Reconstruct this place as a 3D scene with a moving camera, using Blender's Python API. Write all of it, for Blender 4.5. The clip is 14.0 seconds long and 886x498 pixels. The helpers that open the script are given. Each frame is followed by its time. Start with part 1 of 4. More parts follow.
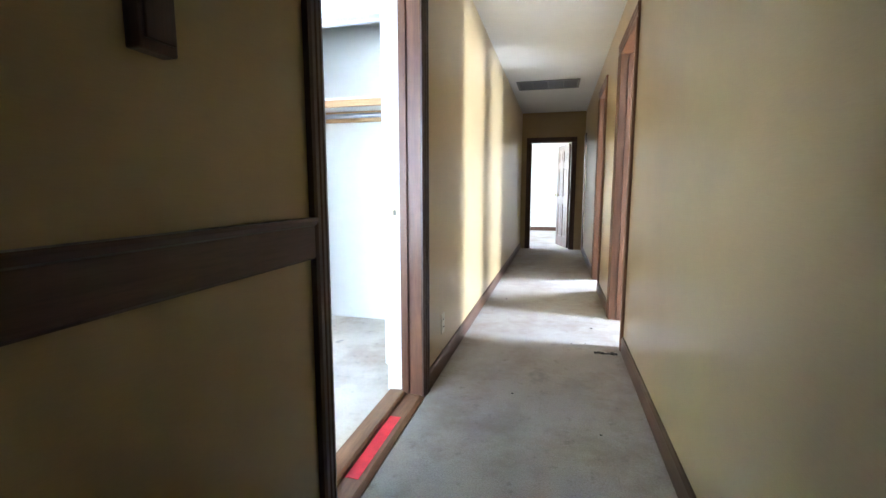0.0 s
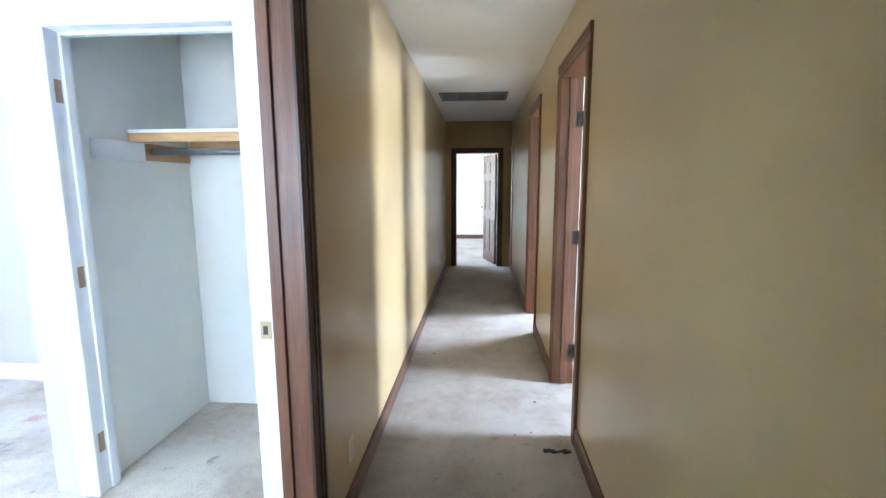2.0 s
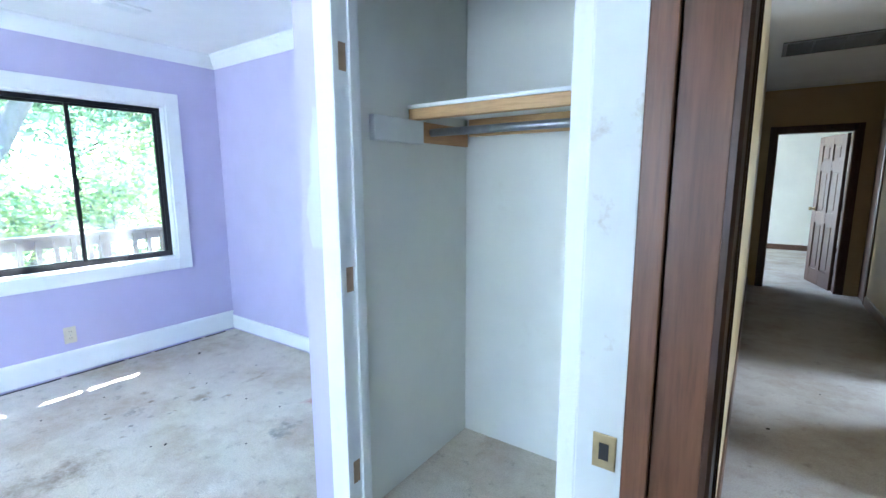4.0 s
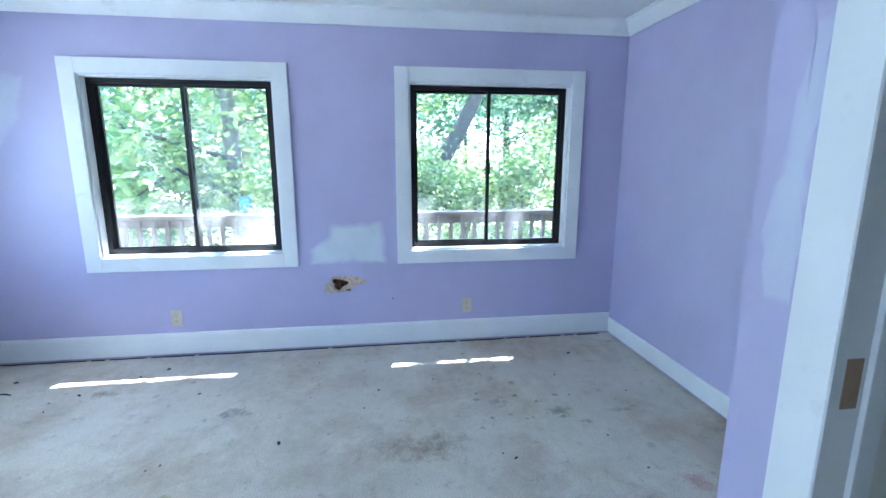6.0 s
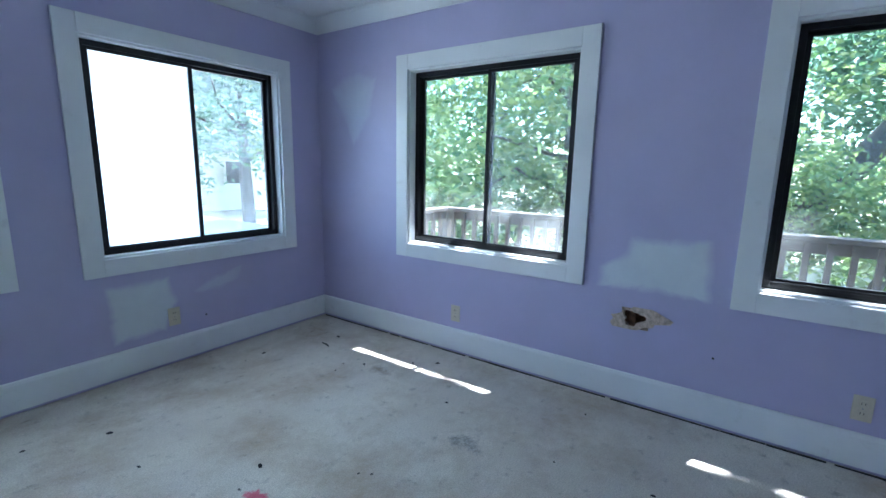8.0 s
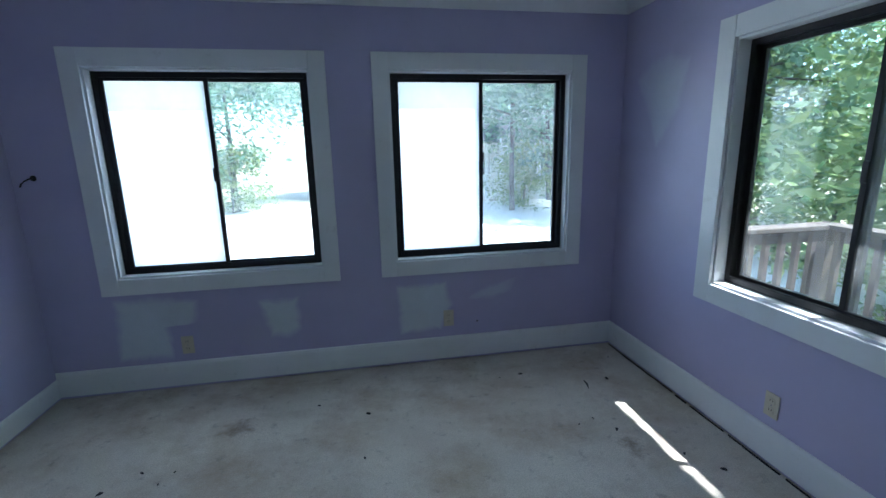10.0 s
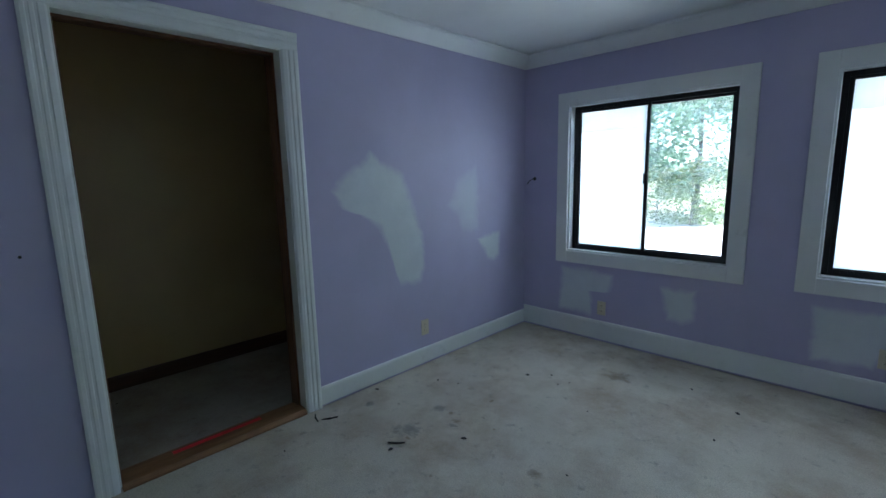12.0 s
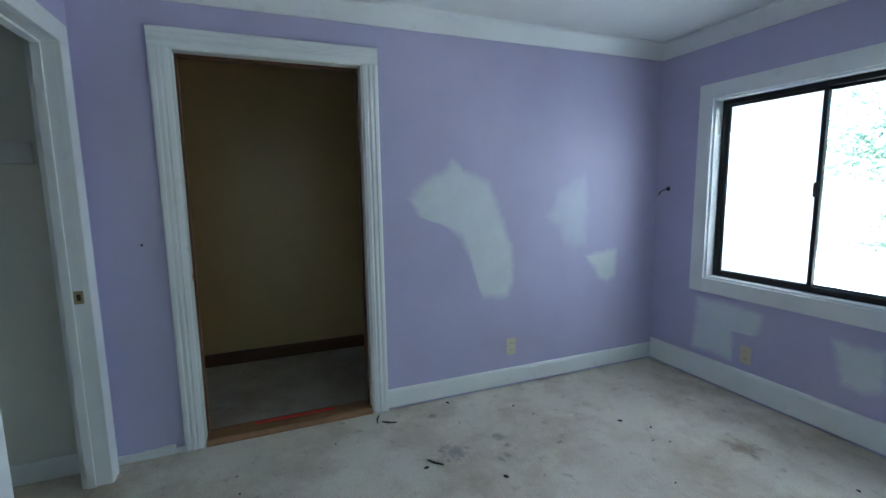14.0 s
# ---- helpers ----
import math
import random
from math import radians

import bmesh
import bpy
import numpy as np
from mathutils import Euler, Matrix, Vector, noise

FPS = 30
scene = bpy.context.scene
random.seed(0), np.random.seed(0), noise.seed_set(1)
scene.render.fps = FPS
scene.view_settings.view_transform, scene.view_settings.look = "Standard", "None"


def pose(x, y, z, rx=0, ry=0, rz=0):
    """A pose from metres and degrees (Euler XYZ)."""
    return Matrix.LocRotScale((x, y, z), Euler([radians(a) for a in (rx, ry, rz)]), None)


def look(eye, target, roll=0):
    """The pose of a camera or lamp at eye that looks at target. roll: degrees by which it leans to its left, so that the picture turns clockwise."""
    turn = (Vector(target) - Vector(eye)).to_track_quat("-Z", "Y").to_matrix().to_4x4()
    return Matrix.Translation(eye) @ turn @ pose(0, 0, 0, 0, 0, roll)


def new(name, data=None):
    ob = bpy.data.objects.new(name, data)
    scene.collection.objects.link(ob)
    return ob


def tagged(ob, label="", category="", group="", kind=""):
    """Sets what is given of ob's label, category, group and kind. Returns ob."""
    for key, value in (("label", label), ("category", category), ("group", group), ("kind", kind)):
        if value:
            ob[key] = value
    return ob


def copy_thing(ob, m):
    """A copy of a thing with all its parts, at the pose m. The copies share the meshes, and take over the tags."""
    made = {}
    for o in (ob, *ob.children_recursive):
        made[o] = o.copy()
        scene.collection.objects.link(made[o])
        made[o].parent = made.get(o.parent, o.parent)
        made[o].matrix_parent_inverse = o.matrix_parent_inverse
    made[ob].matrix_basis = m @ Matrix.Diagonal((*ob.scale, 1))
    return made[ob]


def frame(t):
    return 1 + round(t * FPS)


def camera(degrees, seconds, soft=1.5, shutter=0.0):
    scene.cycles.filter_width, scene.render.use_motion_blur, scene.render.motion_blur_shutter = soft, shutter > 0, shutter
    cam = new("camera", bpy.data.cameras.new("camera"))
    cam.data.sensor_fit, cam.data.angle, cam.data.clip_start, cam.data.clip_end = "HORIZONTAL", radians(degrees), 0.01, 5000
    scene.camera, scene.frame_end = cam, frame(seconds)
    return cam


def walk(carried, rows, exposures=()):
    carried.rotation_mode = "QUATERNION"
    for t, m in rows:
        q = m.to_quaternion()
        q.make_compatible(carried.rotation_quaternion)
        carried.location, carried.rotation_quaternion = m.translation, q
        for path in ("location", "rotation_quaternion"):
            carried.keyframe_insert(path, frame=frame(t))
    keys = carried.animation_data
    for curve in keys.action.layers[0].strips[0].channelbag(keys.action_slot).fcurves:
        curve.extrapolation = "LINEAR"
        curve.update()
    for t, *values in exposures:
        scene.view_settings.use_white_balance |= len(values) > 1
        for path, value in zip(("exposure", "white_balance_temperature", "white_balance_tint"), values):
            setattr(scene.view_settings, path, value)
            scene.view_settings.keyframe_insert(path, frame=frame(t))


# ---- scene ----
LENS = 89.3
PATH = [
    (0, (0.79, 1.099, 1.023), (0.305, 3.022, 0.766), -0.0),
    (0.5, (0.79, 1.241, 1.039), (0.471, 3.199, 0.783), -0.2),
    (1, (0.71, 1.476, 1.143), (0.513, 3.449, 0.882), 0.0),
    (1.5, (0.689, 1.627, 1.217), (0.547, 3.603, 0.944), -0.1),
    (2, (0.706, 1.814, 1.378), (0.549, 3.787, 1.087), -0.2),
    (2.2, (0.699, 1.865, 1.427), (0.493, 3.832, 1.129), -0.4),
    (4.3, (0.15, 2.56, 1.34), (-1.15, 4.044, 1.016), -0.5),
    (4.5, (0.122, 2.63, 1.341), (-1.287, 4.01, 1.006), -0.85),
    (5, (-0.085, 2.782, 1.338), (-1.772, 3.797, 0.992), -0.95),
    (5.5, (-0.25, 2.803, 1.346), (-2.13, 3.384, 0.987), -0.4),
    (6, (-0.373, 2.774, 1.352), (-2.319, 3.046, 0.976), -0.0),
    (6.5, (-0.516, 2.874, 1.276), (-2.476, 2.672, 0.932), -0.3),
    (7, (-0.702, 2.959, 1.261), (-2.539, 2.247, 0.916), -0.2),
    (7.2, (-0.783, 2.964, 1.244), (-2.562, 2.115, 0.904), 0.1),
    (9.3, (-1.739, 2.81, 1.422), (-2.813, 1.183, 0.975), -0.5),
    (9.5, (-1.817, 2.802, 1.448), (-2.667, 1.048, 1.0), -1.2),
    (10, (-1.864, 2.85, 1.422), (-2.21, 0.927, 0.995), -1.3),
    (10.5, (-2.026, 3.033, 1.408), (-1.775, 1.088, 1.017), -1.6),
    (11, (-2.188, 3.124, 1.359), (-1.394, 1.321, 1.014), -1.9),
    (11.5, (-2.189, 3.245, 1.362), (-1.029, 1.649, 1.033), -1.6),
    (12, (-2.324, 3.388, 1.37), (-0.932, 1.989, 1.047), -1.3),
    (12.5, (-2.495, 3.373, 1.364), (-0.913, 2.19, 1.05), -1.3),
    (13, (-2.655, 3.232, 1.37), (-0.957, 2.217, 1.074), -1.2),
    (13.5, (-2.622, 3.027, 1.352), (-0.858, 2.127, 1.075), -0.9),
    (14, (-2.564, 2.776, 1.349), (-0.724, 2.038, 1.084), -0.9),
]

# seconds, stops, kelvin, tint
EXPOSURE = [(0.0, 6.33, 5600, 16), (1.0, 6.28, 5600, 16), (2.2, 5.88, 5500, 15), (4.3, 4.92, 5300, 11), (4.6, 4.62, 5300, 11), (5.3, 4.39, 5200, 11), (6.5, 3.86, 5100, 9), (7.2, 3.53, 5100, 9), (9.3, 2.61, 5200, 8), (10.5, 2.25, 5300, 9), (11.5, 2.37, 5400, 8), (12.0, 2.39, 5500, 7), (13.0, 2.89, 5600, 7), (14.0, 3.19, 5700, 7)]
cam = camera(LENS, 14.0)
walk(cam, [(t, look(*m)) for t, *m in PATH], EXPOSURE)

# ---------------------------------------------------------------- world and sun
SUN_WAY = Vector((1.0, -0.48, -2.2)).normalized()
world = bpy.data.worlds.new("world")
scene.world = world
world.use_nodes = True
wn = world.node_tree.nodes
sky = wn.new("ShaderNodeTexSky")
sky.sky_type = "NISHITA"
sky.sun_disc = False
sky.sun_elevation = math.asin(-SUN_WAY.z)
sky.sun_rotation = math.atan2(-SUN_WAY.x, -SUN_WAY.y)
world.node_tree.links.new(sky.outputs[0], wn["Background"].inputs[0])
wn["Background"].inputs[1].default_value = 0.15

sun = new("sun", bpy.data.lights.new("sun", "SUN"))
sun.data.energy, sun.data.angle, sun.data.color = 4.5, radians(0.6), (1.0, 0.95, 0.87)
sun.matrix_world = look((0, 0, 30), Vector((0, 0, 30)) + SUN_WAY)


def window_lamp(x, y, z, way, w, h, watts):
    """Added area lamp that stands in for daylight at a window, seen or unseen."""
    d = bpy.data.lights.new("daylight_stand_in", "AREA")
    d.shape, d.size, d.size_y, d.energy, d.color = "RECTANGLE", w, h, watts, (0.86, 0.94, 1.0)
    d.spread = radians(140)
    ob = new("daylight_stand_in", d)
    ob.matrix_world = look((x, y, z), Vector((x, y, z)) + Vector(way))
    return ob


# ---------------------------------------------------------------- materials
def material(name):
    m = bpy.data.materials.new(name)
    m.use_nodes = True
    return m, m.node_tree.nodes, m.node_tree.links, m.node_tree.nodes["Principled BSDF"]


def coords(nodes, links, scale=(1, 1, 1)):
    tc = nodes.new("ShaderNodeTexCoord")
    mp = nodes.new("ShaderNodeMapping")
    mp.inputs["Scale"].default_value = scale
    links.new(tc.outputs["Object"], mp.inputs[0])
    return mp.outputs[0]


def noise_tex(nodes, links, vec, scale, detail=4, rough=0.55):
    n = nodes.new("ShaderNodeTexNoise")
    n.inputs["Scale"].default_value, n.inputs["Detail"].default_value, n.inputs["Roughness"].default_value = scale, detail, rough
    links.new(vec, n.inputs["Vector"])
    return n.outputs["Fac"]


def ramp(nodes, links, fac, stops):
    r = nodes.new("ShaderNodeValToRGB")
    el = r.color_ramp.elements
    while len(el) < len(stops):
        el.new(0.5)
    for e, (p, c) in zip(el, stops):
        e.position, e.color = p, (*c, 1) if len(c) == 3 else c
    links.new(fac, r.inputs[0])
    return r.outputs[0]


def mix(nodes, links, fac, a, b, mode="MIX"):
    m = nodes.new("ShaderNodeMix")
    m.data_type, m.blend_type = "RGBA", mode
    for s, v in ((0, fac), (6, a), (7, b)):
        if hasattr(v, "is_linked"):
            links.new(v, m.inputs[s])
        else:
            m.inputs[s].default_value = v if s == 0 else (*v, 1)
    return m.outputs[2]


def bump(nodes, links, bsdf, height, strength, dist=0.002):
    b = nodes.new("ShaderNodeBump")
    b.inputs["Strength"].default_value, b.inputs["Distance"].default_value = strength, dist
    links.new(height, b.inputs["Height"])
    links.new(b.outputs[0], bsdf.inputs["Normal"])


def painted(name, colour, rough=0.5, mottle=0.08, grain=180, strength=0.25, dirt=None, dirt_amount=0.0):
    m, n, l, b = material(name)
    v = coords(n, l)
    big = noise_tex(n, l, v, 2.2, 5, 0.6)
    lo, hi = [c * (1 - mottle) for c in colour], [min(1, c * (1 + mottle)) for c in colour]
    col = ramp(n, l, big, [(0.3, lo), (0.7, hi)])
    if dirt:
        spots = ramp(n, l, noise_tex(n, l, v, 9, 6, 0.7), [(0.60, (0, 0, 0)), (0.74, (1, 1, 1))])
        gain = n.new("ShaderNodeMath")
        gain.operation = "MULTIPLY"
        gain.inputs[1].default_value = dirt_amount
        l.new(spots, gain.inputs[0])
        col = mix(n, l, gain.outputs[0], col, dirt)
    l.new(col, b.inputs["Base Color"])
    rr = n.new("ShaderNodeMapRange")
    rr.inputs["To Min"].default_value, rr.inputs["To Max"].default_value = rough - 0.08, rough + 0.1
    l.new(noise_tex(n, l, v, 6, 3), rr.inputs[0])
    l.new(rr.outputs[0], b.inputs["Roughness"])
    bump(n, l, b, noise_tex(n, l, v, grain, 3, 0.6), strength, 0.0015)
    return m


def vinyl_wallpaper(name, colour):
    m, n, l, b = material(name)
    v = coords(n, l)
    big = noise_tex(n, l, v, 1.4, 5, 0.6)
    col = ramp(n, l, big, [(0.3, [c * 0.9 for c in colour]), (0.7, [c * 1.08 for c in colour])])
    weave = noise_tex(n, l, coords(n, l, (6, 6, 120)), 3.0, 4, 0.7)
    col = mix(n, l, ramp(n, l, weave, [(0.35, (0, 0, 0)), (0.8, (0.28, 0.28, 0.28))]), col, [c * 0.75 for c in colour])
    scuffs = ramp(n, l, noise_tex(n, l, v, 7, 8, 0.75), [(0.66, (0, 0, 0)), (0.76, (0.3, 0.3, 0.3))])
    col = mix(n, l, scuffs, col, (0.22, 0.17, 0.1))
    l.new(col, b.inputs["Base Color"])
    b.inputs["Roughness"].default_value = 0.3
    bump(n, l, b, weave, 0.2, 0.001)
    return m


def wood(name, dark, light, rough=0.4, along=(1, 1, 1), scale=14):
    m, n, l, b = material(name)
    v = coords(n, l, along)
    g = noise_tex(n, l, v, scale, 6, 0.65)
    fine = noise_tex(n, l, v, scale * 6, 3, 0.6)
    col = ramp(n, l, g, [(0.3, dark), (0.72, light)])
    col = mix(n, l, ramp(n, l, fine, [(0.45, (0, 0, 0)), (0.8, (0.5, 0.5, 0.5))]), col, [c * 0.55 for c in dark])
    wear = ramp(n, l, noise_tex(n, l, coords(n, l), 22, 6, 0.8), [(0.68, (0, 0, 0)), (0.75, (0.6, 0.6, 0.6))])
    col = mix(n, l, wear, col, [min(1, c * 1.9) for c in light])
    l.new(col, b.inputs["Base Color"])
    b.inputs["Roughness"].default_value = rough
    bump(n, l, b, g, 0.25, 0.001)
    return m


def carpet(name, light, mid, dark, stain):
    m, n, l, b = material(name)
    v = coords(n, l)
    big = noise_tex(n, l, v, 1.1, 6, 0.62)
    col = ramp(n, l, big, [(0.28, mid), (0.62, light)])
    worn = ramp(n, l, noise_tex(n, l, v, 3.7, 7, 0.7), [(0.5, (0, 0, 0)), (0.72, (0.75, 0.75, 0.75))])
    col = mix(n, l, worn, col, mid)
    brown = ramp(n, l, noise_tex(n, l, v, 1.9, 8, 0.72), [(0.46, (0, 0, 0)), (0.68, (0.8, 0.8, 0.8))])
    col = mix(n, l, brown, col, stain)
    blots = ramp(n, l, noise_tex(n, l, v, 13, 5, 0.7), [(0.58, (0, 0, 0)), (0.74, (0.6, 0.6, 0.6))])
    col = mix(n, l, blots, col, dark)
    pile = noise_tex(n, l, v, 150, 3, 0.75)
    col = mix(n, l, ramp(n, l, pile, [(0.36, (0.5, 0.5, 0.5)), (0.6, (0, 0, 0))]), col, [c * 0.62 for c in mid])
    l.new(col, b.inputs["Base Color"])
    b.inputs["Roughness"].default_value = 0.95
    b.inputs["Specular IOR Level"].default_value = 0.15
    h = n.new("ShaderNodeMath")
    l.new(pile, h.inputs[0])
    l.new(noise_tex(n, l, v, 30, 4, 0.7), h.inputs[1])
    bump(n, l, b, h.outputs[0], 0.6, 0.006)
    return m


def plain(name, colour, rough=0.5, metal=0.0, vary=0.12, scale=30):
    m, n, l, b = material(name)
    col = ramp(n, l, noise_tex(n, l, coords(n, l), scale, 4, 0.6), [(0.3, [c * (1 - vary) for c in colour]), (0.7, [min(1, c * (1 + vary)) for c in colour])])
    l.new(col, b.inputs["Base Color"])
    b.inputs["Roughness"].default_value, b.inputs["Metallic"].default_value = rough, metal
    return m


def glass(name, haze, haze_scale=5.0):
    """Thin pane: clear, mirror-like by Fresnel, with dust and a veil of glare that scatter light."""
    m, n, l, b = material(name)
    n.remove(b)
    clear, gloss, dust_veil = n.new("ShaderNodeBsdfTransparent"), n.new("ShaderNodeBsdfGlossy"), n.new("ShaderNodeBsdfTranslucent")
    clear.inputs[0].default_value = (0.93, 0.97, 0.96, 1)
    dust_veil.inputs[0].default_value = (0.9, 0.93, 0.93, 1)
    gloss.inputs["Roughness"].default_value = 0.02
    fres = n.new("ShaderNodeFresnel")
    fres.inputs[0].default_value = 1.35
    a, c = n.new("ShaderNodeMixShader"), n.new("ShaderNodeMixShader")
    f = noise_tex(n, l, coords(n, l), haze_scale, 5, 0.6)
    r = n.new("ShaderNodeMapRange")
    r.inputs["From Min"].default_value, r.inputs["From Max"].default_value = 0.35, 0.7
    r.inputs["To Min"].default_value, r.inputs["To Max"].default_value = haze
    l.new(f, r.inputs[0])
    l.new(r.outputs[0], a.inputs[0])
    l.new(clear.outputs[0], a.inputs[1])
    l.new(dust_veil.outputs[0], a.inputs[2])
    l.new(fres.outputs[0], c.inputs[0])
    l.new(a.outputs[0], c.inputs[1])
    l.new(gloss.outputs[0], c.inputs[2])
    l.new(c.outputs[0], n["Material Output"].inputs[0])
    return m


def smear(base, name, colour, strength, scale=9.0, second=None, broken=0.6, lo=0.12, hi=0.6):
    """The surface 'base' with a stain or a skim of filler on it, which fades out by the mesh's own 'edge' attribute, broken up by noise."""
    m = base.copy()
    m.name = name
    n, l = m.node_tree.nodes, m.node_tree.links
    b = n["Principled BSDF"]
    under = b.inputs["Base Color"].links[0].from_socket
    v = coords(n, l)
    at = n.new("ShaderNodeAttribute")
    at.attribute_name = "edge"
    sub = n.new("ShaderNodeMath")
    sub.operation = "SUBTRACT"
    sub.inputs[1].default_value = 0.5
    l.new(noise_tex(n, l, v, scale, 7, 0.72), sub.inputs[0])
    add = n.new("ShaderNodeMath")
    add.operation = "MULTIPLY_ADD"
    l.new(sub.outputs[0], add.inputs[0])
    add.inputs[1].default_value = broken
    l.new(at.outputs["Fac"], add.inputs[2])
    fac = ramp(n, l, add.outputs[0], [(lo, (0, 0, 0)), (hi, (strength, strength, strength))])
    gate = n.new("ShaderNodeMath")
    gate.operation, gate.use_clamp = "MULTIPLY", True
    gate.inputs[1].default_value = 12.0
    l.new(at.outputs["Fac"], gate.inputs[0])
    both = n.new("ShaderNodeMath")
    both.operation = "MULTIPLY"
    l.new(fac, both.inputs[0])
    l.new(gate.outputs[0], both.inputs[1])
    col = ramp(n, l, noise_tex(n, l, v, scale * 0.8, 5, 0.6), [(0.3, colour), (0.7, second or [min(1, c * 1.12) for c in colour])])
    l.new(mix(n, l, both.outputs[0], under, col), b.inputs["Base Color"])
    return m


def leaf_material(name, a, b2):
    m, n, l, b = material(name)
    geo = n.new("ShaderNodeNewGeometry")
    col = ramp(n, l, geo.outputs["Random Per Island"], [(0.0, a), (1.0, b2)])
    l.new(col, b.inputs["Base Color"])
    b.inputs["Roughness"].default_value = 0.5
    tr = n.new("ShaderNodeBsdfTranslucent")
    l.new(col, tr.inputs[0])
    mx = n.new("ShaderNodeMixShader")
    mx.inputs[0].default_value = 0.55
    l.new(b.outputs[0], mx.inputs[1])
    l.new(tr.outputs[0], mx.inputs[2])
    l.new(mx.outputs[0], n["Material Output"].inputs[0])
    return m


LILAC = painted("lilac_wall_paint", (0.48, 0.452, 0.645), 0.5, 0.05, 140, 0.3, (0.52, 0.50, 0.66), 0.4)
TAN = vinyl_wallpaper("tan_vinyl_wallpaper", (0.475, 0.362, 0.188))
WHITE_WALL = painted("white_wall_paint", (0.72, 0.72, 0.66), 0.6, 0.05, 150, 0.25, (0.6, 0.58, 0.5), 0.3)
WHITE_TRIM = painted("white_trim_paint", (0.78, 0.80, 0.80), 0.38, 0.05, 60, 0.2, (0.5, 0.5, 0.48), 0.35)
CEILING_PAINT = painted("ceiling_paint", (0.78, 0.79, 0.78), 0.7, 0.04, 90, 0.5)
OLD_WHITE = painted("scraped_white_paint", (0.7, 0.72, 0.7), 0.6, 0.12, 40, 0.4, (0.4, 0.33, 0.25), 0.8)
DARK_WOOD = wood("dark_stained_wood", (0.045, 0.022, 0.014), (0.10, 0.05, 0.03), 0.35, (1, 1, 0.08), 30)
DARK_WOOD_Y = wood("dark_stained_rail_wood", (0.05, 0.026, 0.016), (0.12, 0.06, 0.036), 0.38, (1, 0.08, 1), 30)
BROWN_WOOD = wood("brown_stained_wood", (0.10, 0.04, 0.017), (0.20, 0.085, 0.038), 0.42, (1, 1, 0.07), 26)
BROWN_BASE = wood("brown_baseboard_wood", (0.07, 0.034, 0.02), (0.13, 0.066, 0.038), 0.4, (1, 0.08, 1), 26)
THRESHOLD = wood("worn_oak_threshold", (0.16, 0.075, 0.03), (0.34, 0.18, 0.08), 0.5, (1, 0.08, 1), 26)
PINE = wood("bare_pine", (0.46, 0.27, 0.11), (0.62, 0.40, 0.18), 0.55, (0.07, 1, 1), 24)
PINE_Y = wood("bare_pine_ledger", (0.40, 0.21, 0.08), (0.55, 0.31, 0.13), 0.55, (1, 0.07, 1), 24)
DECK_WOOD = wood("weathered_deck_wood", (0.09, 0.066, 0.052), (0.17, 0.13, 0.105), 0.8, (1, 0.1, 1), 16)
BARK = wood("bark", (0.05, 0.042, 0.036), (0.14, 0.12, 0.10), 0.9, (1, 1, 0.25), 18)
CARPET = carpet("stained_pale_carpet", (0.79, 0.735, 0.63), (0.59, 0.53, 0.445), (0.16, 0.145, 0.13), (0.42, 0.32, 0.22))
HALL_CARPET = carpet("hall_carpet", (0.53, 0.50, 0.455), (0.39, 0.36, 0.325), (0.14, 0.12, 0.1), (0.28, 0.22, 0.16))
BLACK_FRAME = plain("dark_bronze_aluminium", (0.018, 0.017, 0.018), 0.4, 0.3)
# haze: dust plus a pale veil mixed in for glare over the view
GLASS = glass("window_glass", (0.012, 0.05), 2.0)
DUSTY_VEILED_GLASS = glass("dusty_veiled_window_glass", (0.04, 0.17), 4.0)
FROSTED = glass("clouded_window_pane", (0.80, 0.97), 2.0)
IVORY = plain("ivory_plastic", (0.62, 0.57, 0.44), 0.35, 0, 0.05)
SLOT = plain("dark_slot", (0.03, 0.03, 0.03), 0.6)
BRASS = plain("tarnished_brass", (0.45, 0.36, 0.2), 0.35, 0.9)
STEEL = plain("grey_steel", (0.3, 0.31, 0.33), 0.35, 0.8)
RAW_WOOD = plain("raw_wood_mortise", (0.36, 0.25, 0.16), 0.8)
RED_TAPE = plain("red_tape", (0.78, 0.025, 0.035), 0.45)
FILLER = smear(LILAC, "white_filler", (0.66, 0.72, 0.72), 0.78, 8, None, 0.6, 0.05, 0.65)
FILLER_DIM = smear(LILAC, "thin_white_filler", (0.60, 0.66, 0.72), 0.6, 4, None, 0.7, 0.1, 0.9)
STAIN = smear(CARPET, "brown_carpet_stain", (0.15, 0.10, 0.06), 0.72, 10, (0.36, 0.28, 0.2), 2.4, 0.35, 1.2)
GREY_STAIN = smear(CARPET, "grey_carpet_stain", (0.12, 0.115, 0.11), 0.65, 18, (0.3, 0.29, 0.27), 2.8, 0.45, 1.3)
HALL_STAIN = smear(HALL_CARPET, "grey_hall_carpet_stain", (0.16, 0.15, 0.14), 0.5, 18, (0.3, 0.29, 0.27), 2.8, 0.5, 1.4)
PINK = smear(CARPET, "pink_carpet_stain", (0.62, 0.10, 0.16), 0.95, 40, (0.75, 0.25, 0.3), 1.6, 0.1, 0.5)
DIM_PINK = smear(CARPET, "faded_red_carpet_stain", (0.40, 0.14, 0.13), 0.6, 20, None, 2.0, 0.3, 1.0)
OLIVE = smear(CARPET, "olive_carpet_stain", (0.32, 0.31, 0.16), 0.7, 25, None, 1.6, 0.2, 0.8)
PAPER = plain("torn_drywall_paper", (0.52, 0.42, 0.33), 0.9, 0, 0.3, 60)
CAVITY = plain("wall_cavity_board", (0.20, 0.11, 0.06), 0.9, 0, 0.6, 25)
DEBRIS = plain("dark_debris", (0.03, 0.028, 0.028), 0.8)
